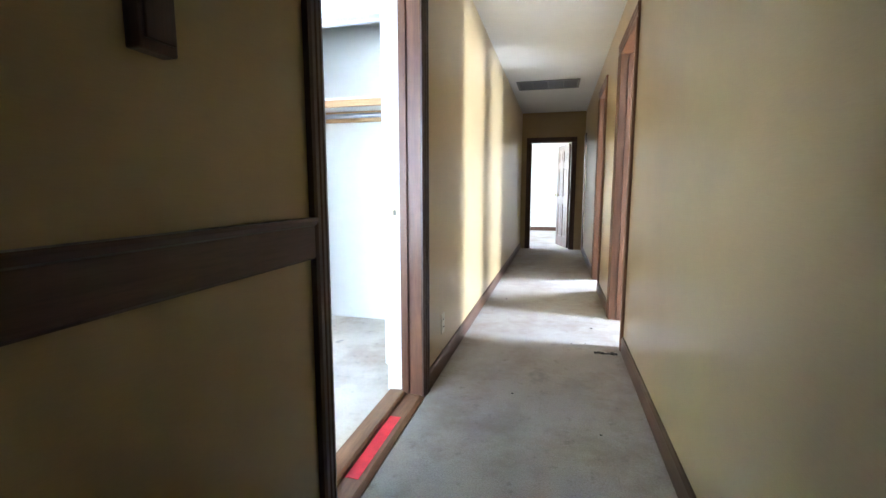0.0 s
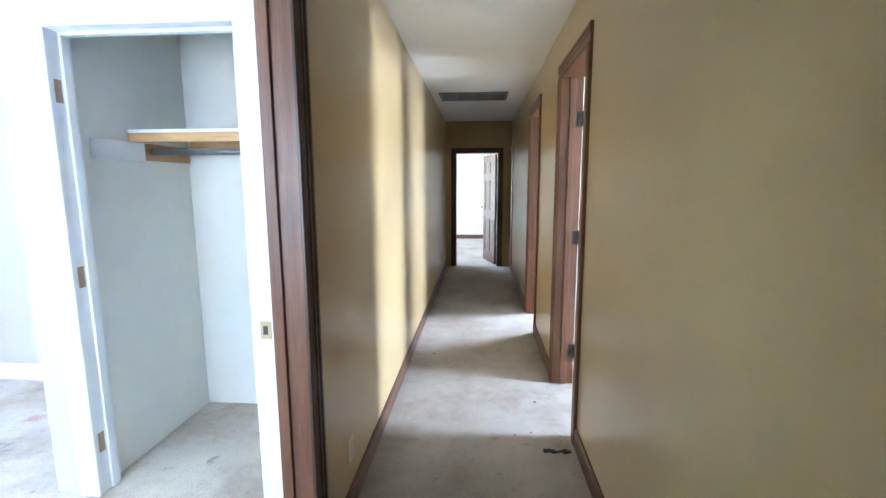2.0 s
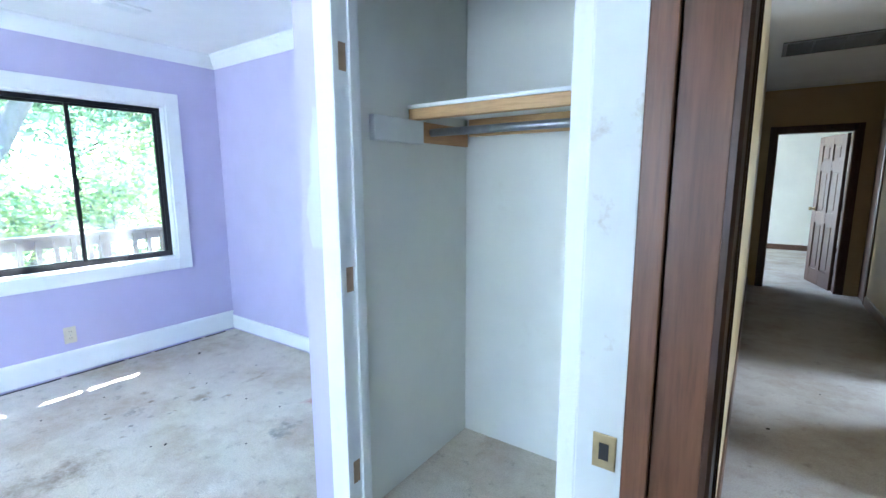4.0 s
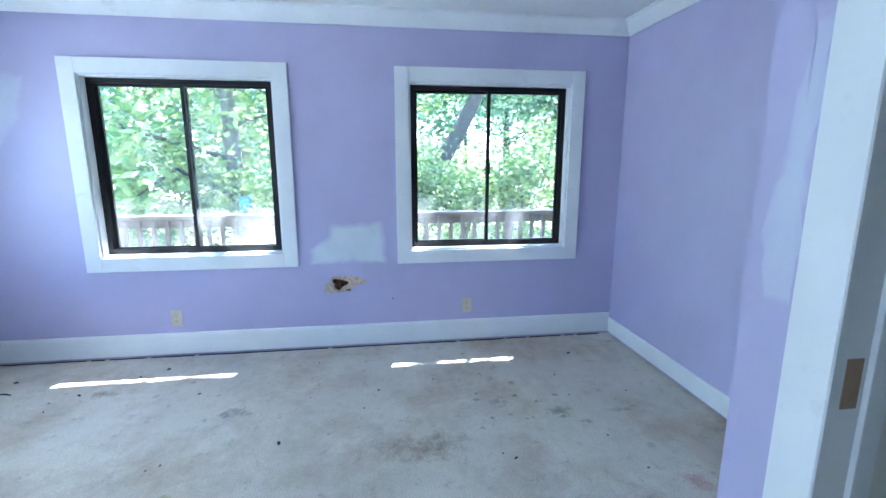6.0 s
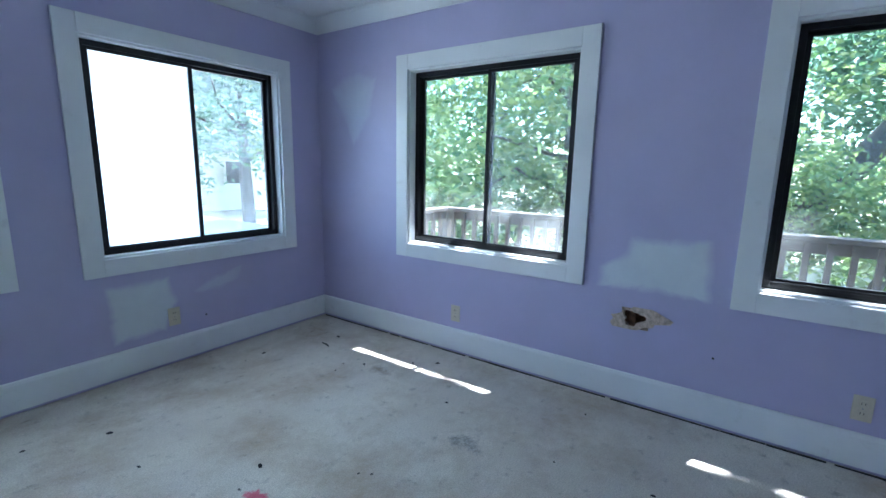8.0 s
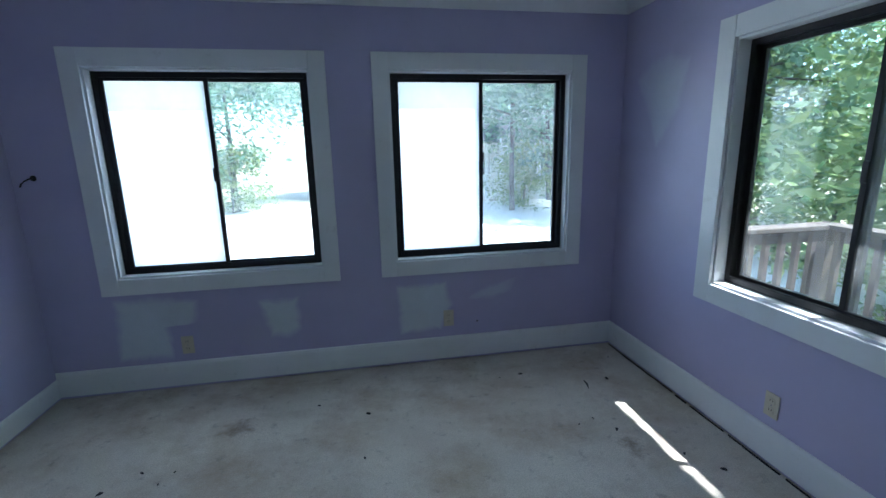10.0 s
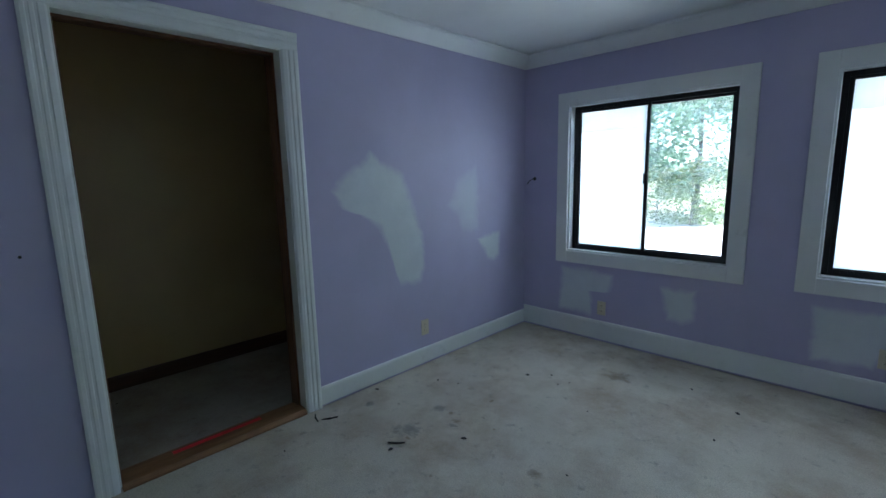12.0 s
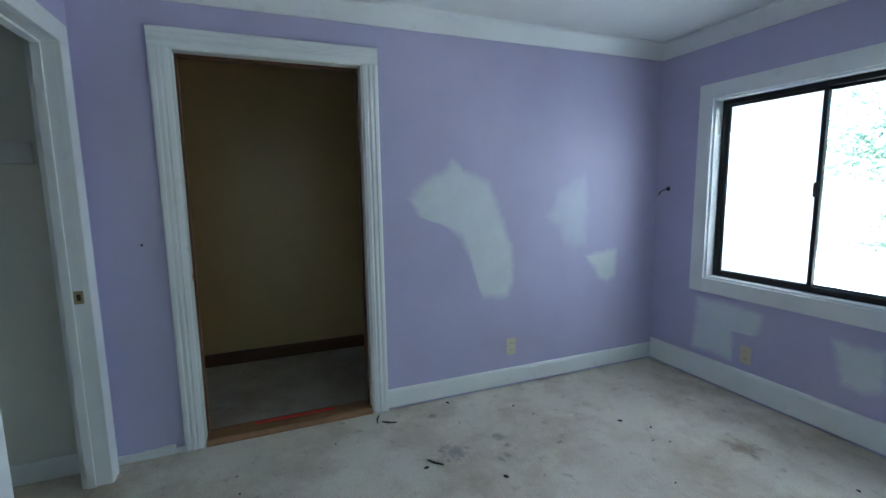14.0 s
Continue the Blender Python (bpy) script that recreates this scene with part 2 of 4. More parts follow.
CABLE = plain("black_cable", (0.015, 0.015, 0.018), 0.5)
LEAF_A = leaf_material("leaf_green", (0.10, 0.19, 0.07), (0.36, 0.42, 0.16))
LEAF_B = leaf_material("leaf_blue_green", (0.10, 0.19, 0.12), (0.27, 0.40, 0.25))
GRASS = painted("dry_lawn_and_leaves", (0.30, 0.27, 0.18), 0.95, 0.25, 40, 0.6, (0.12, 0.14, 0.06), 0.6)
GRAVEL = painted("pale_concrete_drive", (0.70, 0.68, 0.63), 0.95, 0.10, 60, 0.6)
SIDING = painted("grey_siding", (0.5, 0.52, 0.53), 0.7, 0.05, 40, 0.2)
ROOFING = painted("dark_shingles", (0.10, 0.10, 0.10), 0.9, 0.15, 50, 0.4)
BLUE_PLASTIC = plain("blue_plastic", (0.02, 0.2, 0.75), 0.4)


# ---------------------------------------------------------------- mesh helpers
def add_box(bm, x0, y0, z0, x1, y1, z1, bevel=0.0):
    r = bmesh.ops.create_cube(bm, size=1, matrix=Matrix.Translation(((x0 + x1) / 2, (y0 + y1) / 2, (z0 + z1) / 2)) @ Matrix.Diagonal((abs(x1 - x0), abs(y1 - y0), abs(z1 - z0), 1)))
    if bevel:
        vs = set(r["verts"])
        es = [e for e in bm.edges if e.verts[0] in vs and e.verts[1] in vs]
        bmesh.ops.bevel(bm, geom=es, offset=bevel, segments=2, affect="EDGES", profile=0.6)


def add_prism(bm, outline, at0, at1, put):
    """A profile outline (list of 2D points) swept from at0 to at1; put(u, v, s) gives the place of a profile point."""
    ends = [[bm.verts.new(put(u, v, s)) for u, v in outline] for s in (at0, at1)]
    n = len(outline)
    for i in range(n):
        bm.faces.new((ends[0][i], ends[0][(i + 1) % n], ends[1][(i + 1) % n], ends[1][i]))
    bm.faces.new(ends[0][::-1])
    bm.faces.new(ends[1])


def add_tube(bm, pts, radii, sides=8):
    rings = []
    for i, p in enumerate(pts):
        d = (Vector(pts[min(i + 1, len(pts) - 1)]) - Vector(pts[max(i - 1, 0)])).normalized()
        u = d.orthogonal().normalized()
        w = d.cross(u)
        rings.append([bm.verts.new(Vector(p) + radii[i] * (math.cos(a) * u + math.sin(a) * w)) for a in (2 * math.pi * k / sides for k in range(sides))])
    for r, q in zip(rings, rings[1:]):
        # rings may start at different angles: shift to the closest start
        k0 = min(range(sides), key=lambda k: (q[k].co - r[0].co).length)
        q[:] = q[k0:] + q[:k0]
        for i in range(sides):
            bm.faces.new((r[i], r[(i + 1) % sides], q[(i + 1) % sides], q[i]))
    bm.faces.new(rings[0][::-1])
    bm.faces.new(rings[-1])


def finish(name, bm, mats, smooth=False):
    bmesh.ops.recalc_face_normals(bm, faces=bm.faces)
    me = bpy.data.meshes.new(name)
    bm.to_mesh(me)
    bm.free()
    for m in mats if isinstance(mats, (list, tuple)) else [mats]:
        me.materials.append(m)
    if smooth:
        me.shade_smooth()
    return new(name, me)


def part(name, bm, mat, parent, label="", smooth=False):
    ob = finish(name, bm, mat, smooth)
    ob.parent = parent
    return tagged(ob, label) if label else ob


def box_part(name, parent, mat, a, b, bevel=0.0, label=""):
    bm = bmesh.new()
    add_box(bm, *a, *b, bevel)
    return part(name, bm, mat, parent, label)


def thing(name, label, category, kind="", group="", at=(0, 0, 0)):
    ob = new(name)
    ob.empty_display_size = 0.1
    ob.location = at
    return tagged(ob, label, category, group, kind)


def structure(name, bm, mats, label, category):
    return tagged(finish(name, bm, mats), label, category, "", "structure")


def wall(name, axis, a, b, u0, u1, z0, z1, holes, mats, label):
    """A wall slab between a and b on its axis, from u0 to u1, with openings (u0, u1, z0, z1) right through it. mats: low side, high side, reveals."""
    us = sorted({u0, u1, *(h[i] for h in holes for i in (0, 1))})
    zs = sorted({z0, z1, *(h[i] for h in holes for i in (2, 3))})
    bm = bmesh.new()
    cache = {}

    def vert(s, u, z):
        k = (s, round(u, 4), round(z, 4))
        if k not in cache:
            cache[k] = bm.verts.new((s, u, z) if axis == "x" else (u, s, z))
        return cache[k]

    def solid(i, j):
        if not (0 <= i < len(us) - 1 and 0 <= j < len(zs) - 1):
            return False
        u, z = (us[i] + us[i + 1]) / 2, (zs[j] + zs[j + 1]) / 2
        return not any(h[0] < u < h[1] and h[2] < z < h[3] for h in holes)

    for i in range(len(us) - 1):
        for j in range(len(zs) - 1):
            if not solid(i, j):
                continue
            p, q, r, s = us[i], us[i + 1], zs[j], zs[j + 1]
            for side, k in ((a, 0), (b, 1)):
                bm.faces.new([vert(side, p, r), vert(side, q, r), vert(side, q, s), vert(side, p, s)]).material_index = k
            for ok, c in ((solid(i - 1, j), ((p, r), (p, s))), (solid(i + 1, j), ((q, r), (q, s))), (solid(i, j - 1), ((p, r), (q, r))), (solid(i, j + 1), ((p, s), (q, s)))):
                if not ok:
                    (c0, c1), (d0, d1) = c
                    bm.faces.new([vert(a, c0, c1), vert(a, d0, d1), vert(b, d0, d1), vert(b, c0, c1)]).material_index = 2
    return structure(name, bm, mats, label, "wall")


def patch(name, outline, mat, place, label, category, kind="", feather=0.05, soft=False):
    """A thin skim with a ragged, fading edge. outline: 2D points; place(u, v) gives the spot on the surface."""
    rng = random.Random(name + label + str(outline[0]))
    pts = []
    n = len(outline)
    for i in range(n):
        p, q = Vector(outline[i]), Vector(outline[(i + 1) % n])
        k = max(2, int((q - p).length / 0.03))
        for j in range(k):
            w = p.lerp(q, j / k)
            pts.append(w + Vector((rng.uniform(-1, 1), rng.uniform(-1, 1))) * 0.006)
    c = sum(pts, Vector((0, 0))) / len(pts)
    rings = [(1.0, 0.0), (0.75, 0.35), (0.4, 0.75)] if soft else [(1.0, 0.0), (None, 0.6), (0.45, 0.85)]
    bm = bmesh.new()
    lay = bm.verts.layers.float.new("edge")
    made = []
    for f, e in rings:
        ring = []
        for p in pts:
            d = (p - c).length
            k = max(0.5, 1 - feather / max(d, 1e-3)) if f is None else f
            v = bm.verts.new(place(*(c + (p - c) * k)))
            v[lay] = e
            ring.append(v)
        made.append(ring)
    mid = bm.verts.new(place(*c))
    mid[lay] = 1.0
    m = len(pts)
    for a, b in zip(made, made[1:]):
        for i in range(m):
            bm.faces.new((a[i], a[(i + 1) % m], b[(i + 1) % m], b[i]))
    for i in range(m):
        bm.faces.new((made[-1][i], made[-1][(i + 1) % m], mid))
    return tagged(finish(name, bm, mat), label, category, "", kind)


# ---------------------------------------------------------------- plan, in metres
WX, NY, CEIL = -3.615, 4.585, 2.345          # room: x from WX to 0, y from 0 to NY
HX0, HX1, HEND = 0.17, 1.23, 9.22         # hall: between x HX0 and HX1, to y HEND
DY0, DY1, DTOP = 2.226, 3.13, 2.03       # room doorway
CY, CX = 3.525, -1.185                      # closet front and its outer corner
BACK = 4.38                               # closet's back wall
WZ0, WZ1 = 0.724, 1.903                   # window openings
WIN_A, WIN_B = (0.913, 2.09), (2.987, 4.164)
WIN_C, WIN_D = (-3.242, -2.065), (-1.608, -0.432)

# ---------------------------------------------------------------- floors and ceilings
bm = bmesh.new()
add_box(bm, WX - 0.15, -0.15, -0.12, 0.085, NY + 0.15, 0)
structure("floor", bm, CARPET, "pale worn carpet with brown stains and dark specks", "floor")
bm = bmesh.new()
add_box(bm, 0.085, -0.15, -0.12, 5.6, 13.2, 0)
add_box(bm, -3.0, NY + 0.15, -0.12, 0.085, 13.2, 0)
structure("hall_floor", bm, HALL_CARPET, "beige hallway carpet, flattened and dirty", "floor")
bm = bmesh.new()
add_box(bm, WX - 0.15, -0.15, CEIL, 0.085, NY + 0.15, CEIL + 0.07)
structure("ceiling", bm, CEILING_PAINT, "white painted bedroom ceiling", "ceiling")
bm = bmesh.new()
add_box(bm, 0.085, -0.15, CEIL + 0.01, 5.6, 13.2, CEIL + 0.07)
add_box(bm, -3.0, NY + 0.15, CEIL + 0.01, 0.085, 13.2, CEIL + 0.07)
structure("hall_ceiling", bm, CEILING_PAINT, "white painted hallway ceiling", "ceiling")
bm = bmesh.new()
add_box(bm, -4.315, -0.22, 2.40, 6.2, 13.8, 2.52)
add_prism(bm, [(-4.315, 2.52), (6.2, 2.52), (0.9, 4.2)], -0.22, 13.8, lambda u, v, s: (u, s, v))
structure("roof", bm, [ROOFING], "low pitched roof with an overhanging eave", "roof")

# ---------------------------------------------------------------- walls
HOLE = (2.405, 2.545, 0.43, 0.54)
wall("wall_west", "x", WX - 0.15, WX, 0, NY, 0, CEIL, [(*WIN_A, WZ0, WZ1), (*WIN_B, WZ0, WZ1), HOLE], [SIDING, LILAC, PAPER], "lilac painted wall with two windows and a broken hole")
wall("wall_south", "y", -0.15, 0, WX - 0.15, 0, 0, CEIL, [(*WIN_C, WZ0, WZ1), (*WIN_D, WZ0, WZ1)], [SIDING, LILAC, LILAC], "lilac painted wall with two windows and filler patches")
wall("wall_north", "y", NY, NY + 0.15, WX - 0.15, CX, 0, CEIL, [], [LILAC, WHITE_WALL, LILAC], "plain lilac painted wall")
wall("wall_east", "x", 0, HX0, -0.15, CY + 0.05, 0, CEIL + 0.01, [(DY0 - 0.025, DY1 + 0.025, -0.001, DTOP + 0.025)], [LILAC, TAN, RAW_WOOD], "wall with a doorway, lilac in the room and tan in the hall")
wall("wall_closet_east", "x", 0, HX0, CY + 0.05, HEND, 0, CEIL + 0.01, [], [WHITE_WALL, TAN, TAN], "tan hallway wall, white on its closet side")
wall("wall_closet_front", "y", CY, CY + 0.10, CX, 0, 0, CEIL, [(-0.985, -0.15, -0.001, 1.996)], [LILAC, WHITE_WALL, LILAC], "lilac closet wall with an open doorway")
wall("wall_closet_side", "x", CX, CX + 0.185, CY + 0.10, NY + 0.15, 0, CEIL, [], [LILAC, WHITE_WALL, LILAC], "lilac side wall of the closet")
wall("wall_closet_back", "y", BACK, NY + 0.15, CX + 0.185, 0, 0, CEIL, [], [WHITE_WALL, WHITE_WALL, WHITE_WALL], "white closet back wall")
D1, D2 = (4.15, 4.81), (5.88, 6.50)
wall("wall_hall_east", "x", HX1, HX1 + 0.13, -0.15, HEND, 0, CEIL + 0.01, [(D1[0] - 0.02, D1[1] + 0.02, -0.001, DTOP + 0.02), (D2[0] - 0.02, D2[1] + 0.02, -0.001, DTOP + 0.02)], [TAN, WHITE_WALL, RAW_WOOD], "tan hallway wall with two doorways")
wall("wall_hall_south", "y", -0.15, 0.0, HX0, HX1, 0, CEIL + 0.01, [], [SIDING, TAN, TAN], "tan end wall of the hallway")
EX0, EX1, ETOP = 0.34, 1.01, 1.85
wall("wall_hall_north", "y", HEND, HEND + 0.12, -3.0, 5.6, 0, CEIL + 0.01, [(EX0 - 0.02, EX1 + 0.02, -0.001, ETOP + 0.02)], [TAN, WHITE_WALL, RAW_WOOD], "tan end wall with a doorway")
# rooms beyond the hall
wall("wall_side_room_east", "x", 5.0, 5.12, 2.2, HEND, 0, CEIL + 0.01, [(3.85, 4.55, 0.6, 2.05)], [WHITE_WALL, SIDING, WHITE_WALL], "white wall of a side room with a window")
wall("wall_side_room_south", "y", 2.08, 2.2, HX1 + 0.13, 5.12, 0, CEIL + 0.01, [], [SIDING, WHITE_WALL, WHITE_WALL], "white wall of a side room")
wall("wall_side_room_middle", "y", 5.35, 5.47, HX1 + 0.13, 5.0, 0, CEIL + 0.01, [], [WHITE_WALL, WHITE_WALL, WHITE_WALL], "white wall between two side rooms")
wall("wall_bath_east", "x", 3.2, 3.3, 5.47, HEND, 0, CEIL + 0.01, [(6.55, 7.25, 0.6, 2.05)], [WHITE_WALL, SIDING, WHITE_WALL], "white wall of a small side room with a window")
wall("wall_end_room_north", "y", 13.0, 13.12, -3.0, 5.6, 0, CEIL + 0.01, [], [WHITE_WALL, SIDING, WHITE_WALL], "white far wall of the end room")
wall("wall_end_room_west", "x", -3.0, -2.88, HEND + 0.12, 13.0, 0, CEIL + 0.01, [(10.2, 12.2, 0.6, 2.05)], [SIDING, WHITE_WALL, WHITE_WALL], "white wall of the end room with a window")
wall("wall_end_room_east", "x", 5.5, 5.6, HEND + 0.12, 13.0, 0, CEIL + 0.01, [], [WHITE_WALL, SIDING, WHITE_WALL], "white wall of the end room")
window_lamp(4.98, 4.2, 1.32, (-1, 0, -0.45), 0.7, 1.45, 5.5)
window_lamp(3.18, 6.9, 1.32, (-1, -0.25, -0.4), 0.7, 1.45, 3.0)
window_lamp(-2.86, 11.2, 1.32, (1, 0, -0.45), 2.0, 1.45, 2.6)
# added lamps for sky and sunlit drive behind the south wall's two clouded panes
for x in (WIN_C[1] - 0.30, WIN_D[1] - 0.30):
    window_lamp(x, -0.17, 1.31, (0, 1, -0.25), 0.50, 1.05, 0.6)


# ---------------------------------------------------------------- trim
BASE_PROFILE = [(0, 0.0), (0.014, 0.0), (0.014, 0.135), (0.010, 0.150), (0.004, 0.155), (0, 0.155)]
LOW_BASE = [(0, 0.0), (0.014, 0.0), (0.014, 0.095), (0.010, 0.108), (0.004, 0.112), (0, 0.112)]
CROWN_PROFILE = [(0, 0.098), (0.012, 0.098), (0.016, 0.092), (0.03, 0.075), (0.052, 0.045), (0.068, 0.022), (0.080, 0.014), (0.080, 0.0), (0, 0.0)]


def run(name, profile, mat, label, wall_axis, at, side, s0, s1, m0, m1, drop=None, gap=0.0):
    """Moulding along a wall. at: the wall's face; side: the way into the room; m0, m1: 1 mitres into an inner corner, -1 round an outer one."""
    bm = bmesh.new()

    def put(u, v, s):
        z = (drop - v) if drop else v + gap
        t = s + (u * m0 if s == s0 else -u * m1)
        return (at + side * u, t, z) if wall_axis == "x" else (t, at + side * u, z)

    add_prism(bm, profile, s0, s1, put)
    return structure(name, bm, mat, label, "moulding" if drop else "baseboard")


for axis, at, side, s0, s1, m0, m1 in (("x", WX, 1, 0, NY, 1, 1), ("y", 0, 1, WX, 0, 1, 1), ("y", NY, -1, WX, CX, 1, 1), ("x", 0, -1, 0, CY, 1, 1), ("y", CY, -1, CX, 0, -1, 1), ("x", CX, -1, CY, NY, -1, 1)):
    run("crown_moulding", CROWN_PROFILE, WHITE_TRIM, "white painted crown moulding along the ceiling", axis, at, side, s0, s1, m0, m1, CEIL)
for axis, at, side, s0, s1, m0, m1 in (("x", WX, 1, 0, NY, 1, 1), ("y", 0, 1, WX, 0, 1, 1), ("y", NY, -1, WX, CX, 1, 1), ("x", 0, -1, 0, DY0 - 0.098, 1, 0), ("x", CX, -1, CY + 0.1, NY, 0, 1)):
    run("baseboard", LOW_BASE if (axis, at) in (("y", NY), ("x", 0)) else BASE_PROFILE, WHITE_TRIM, "white painted baseboard with a dark gap below", axis, at, side, s0, s1, m0, m1, None, 0.018)
bm = bmesh.new()
for y0, y1, h in ((3.229, 3.27, 0.028), (3.27, 3.33, 0.05), (3.33, 3.41, 0.045), (3.41, 3.528, 0.04)):
    add_box(bm, -0.012, y0, 0.0, -0.001, y1, h, 0.002)
structure("baseboard", bm, OLD_WHITE, "broken strip of scraped white baseboard", "baseboard")
HALL_BASE = [(0, 0), (0.014, 0), (0.014, 0.085), (0.008, 0.1), (0, 0.1)]
for axis, at, side, s0, s1 in (("x", HX0, 1, 0, DY0 - 0.086), ("x", HX0, 1, DY1 + 0.086, HEND), ("x", HX1, -1, 0, D1[0] - 0.095), ("x", HX1, -1, D1[1] + 0.095, D2[0] - 0.095), ("x", HX1, -1, D2[1] + 0.095, 8.799), ("y", 0.0, 1, HX0 + 0.014, HX1 - 0.014)):
    run("baseboard", HALL_BASE, BROWN_BASE, "brown stained wooden baseboard in the hall", axis, at, side, s0, s1, 0, 0)
run("baseboard", HALL_BASE, BROWN_BASE, "brown baseboard on the far room wall", "y", 13.0, -1, -2.8, 5.4, 0, 0)
run("baseboard", HALL_BASE, WHITE_TRIM, "low white closet baseboard", "x", 0.0, -1, CY + 0.12, BACK, 0, 0)

# chair rail on the hall's dark side
RAIL = [(0, 0.0), (0.012, 0.0), (0.016, 0.006), (0.016, 0.086), (0.022, 0.090), (0.028, 0.100), (0.028, 0.108), (0, 0.108)]
run("chair_rail", RAIL, DARK_WOOD_Y, "dark stained wooden chair rail with a moulded cap", "x", HX0, 1, 0, DY0 - 0.086, 0, 0, None, 0.847)


# ---------------------------------------------------------------- door surrounds
def casing_board(name, parent, mat, axis, at, side, u0, u1, z0, z1, upright, outer_low, grooves=True, label=""):
    """One flat board of a door's casing with shallow flutes along it."""
    w = (u1 - u0) if upright else (z1 - z0)
    prof = [(0, 0), (0, 0.016), (0.010, 0.020), (0.022, 0.020), (0.026, 0.015), (0.034, 0.015), (0.038, 0.018), (0.048, 0.018), (0.052, 0.013), (0.060, 0.013), (0.064, 0.016), (w - 0.008, 0.013), (w, 0.008), (w, 0)]
    if not grooves:
        prof = [(0, 0), (0, 0.018), (0.003, 0.021), (w - 0.003, 0.021), (w, 0.018), (w, 0)]
    bm = bmesh.new()

    def put(u, v, s):
        k = u0 + u if outer_low else u1 - u
        if not upright:
            return (at + side * v, s, z1 - u) if axis == "x" else (s, at + side * v, z1 - u)
        return (at + side * v, k, s) if axis == "x" else (k, at + side * v, s)

    add_prism(bm, prof, *((z0, z1) if upright else (u0, u1)), put)
    return part(name, bm, mat, parent, label)


def surround(name, label, axis, at, side, u0, u1, top, w, mat, grooves=True):
    """Casing round an opening u0 to u1: two uprights and a head."""
    ob = thing(name, label, "door frame", "structure")
    casing_board("casing_upright", ob, mat, axis, at, side, u0 - w, u0, 0.002, top, True, True, grooves)
    casing_board("casing_upright", ob, mat, axis, at, side, u1, u1 + w, 0.002, top, True, False, grooves)
    casing_board("casing_head", ob, mat, axis, at, side, u0 - w, u1 + w, top + 0.0005, top + w, False, True, grooves)
    return ob


door_frame = surround("door_1", "white room-side door casing, chipped along its inner edge", "x", 0, -1, DY0 - 0.007, DY1 + 0.007, DTOP + 0.007, 0.09, WHITE_TRIM)
for y0, y1 in ((DY0 - 0.024, DY0), (DY1, DY1 + 0.024)):
    box_part("jamb", door_frame, OLD_WHITE, (-0.004, y0, 0.022), (0.066, y1, DTOP), 0.001)
box_part("jamb_head", door_frame, OLD_WHITE, (-0.004, DY0 - 0.024, DTOP), (0.066, DY1 + 0.024, DTOP + 0.024), 0.001)
hall_frame = surround("door_1_hall_side", "brown stained hall-side door casing and jamb", "x", HX0, 1, DY0, DY1, DTOP, 0.085, DARK_WOOD)
for y0, y1, s0, s1 in ((DY0 - 0.024, DY0, DY0, DY0 + 0.012), (DY1, DY1 + 0.024, DY1 - 0.012, DY1)):
    box_part("jamb", hall_frame, BROWN_WOOD, (0.066, y0, 0.014), (HX0, y1, DTOP), 0.001)
    box_part("door_stop", hall_frame, BROWN_WOOD, (0.068, s0, 0.022), (0.105, s1, DTOP - 0.012), 0.003)
box_part("jamb_head", hall_frame, BROWN_WOOD, (0.066, DY0 - 0.024, DTOP), (HX0, DY1 + 0.024, DTOP + 0.024), 0.001)
box_part("door_stop", hall_frame, BROWN_WOOD, (0.068, DY0, DTOP - 0.012), (0.105, DY1, DTOP), 0.003)


def strike_plate(parent, place, face, along):
    """A small plate with a latch hole on a jamb. face: the way it faces; along: the jamb's depth direction."""
    f, a, p = Vector(face), Vector(along), Vector(place)
    bm = bmesh.new()
    m = Matrix((( *a, 0), (*f, 0), (0, 0, 1, 0), (0, 0, 0, 1))).transposed()
    add_box(bm, -0.018, 0, -0.029, 0.018, 0.0025, 0.029, 0.001)
    bmesh.ops.transform(bm, matrix=Matrix.Translation(p) @ m, verts=bm.verts)
    pl = part("strike_plate", bm, BRASS, parent, "tarnished brass strike plate")
    bm = bmesh.new()
    add_box(bm, -0.008, 0.002, -0.014, 0.007, 0.0032, 0.014)
    bmesh.ops.transform(bm, matrix=Matrix.Translation(p) @ m, verts=bm.verts)
    part("latch_hole", bm, SLOT, pl)


strike_plate(door_frame, (0.040, DY1, 0.92), (0, -1, 0), (1, 0, 0))

# closet doorway
CO0, CO1, COT = -0.965, -0.17, 1.975
closet_frame = surround("door_2", "white closet door casing with empty hinge mortises", "y", CY, -1, CO0, CO1, COT, 0.092, WHITE_TRIM, False)
for x0, x1, s0, s1 in ((CO0 - 0.019, CO0, CO0, CO0 + 0.011), (CO1, CO1 + 0.019, CO1 - 0.011, CO1)):
    box_part("jamb", closet_frame, WHITE_TRIM, (x0, CY, 0.002), (x1, CY + 0.10, COT), 0.001)
    box_part("door_stop", closet_frame, WHITE_TRIM, (s0, CY + 0.045, 0.002), (s1, CY + 0.08, COT - 0.011), 0.002)
box_part("jamb_head", closet_frame, WHITE_TRIM, (CO0 - 0.019, CY, COT), (CO1 + 0.019, CY + 0.10, COT + 0.019), 0.001)
box_part("door_stop", closet_frame, WHITE_TRIM, (CO0, CY + 0.045, COT - 0.011), (CO1, CY + 0.08, COT), 0.002)
for z in (0.24, 0.99, 1.745):
    box_part("hinge_mortise", closet_frame, RAW_WOOD, (CO0 - 0.001, CY + 0.004, z - 0.045), (CO0 + 0.0015, CY + 0.036, z + 0.045), 0.0005, "bare wood hinge mortise")
strike_plate(closet_frame, (CO1, CY + 0.024, 0.90), (-1, 0, 0), (0, 1, 0))

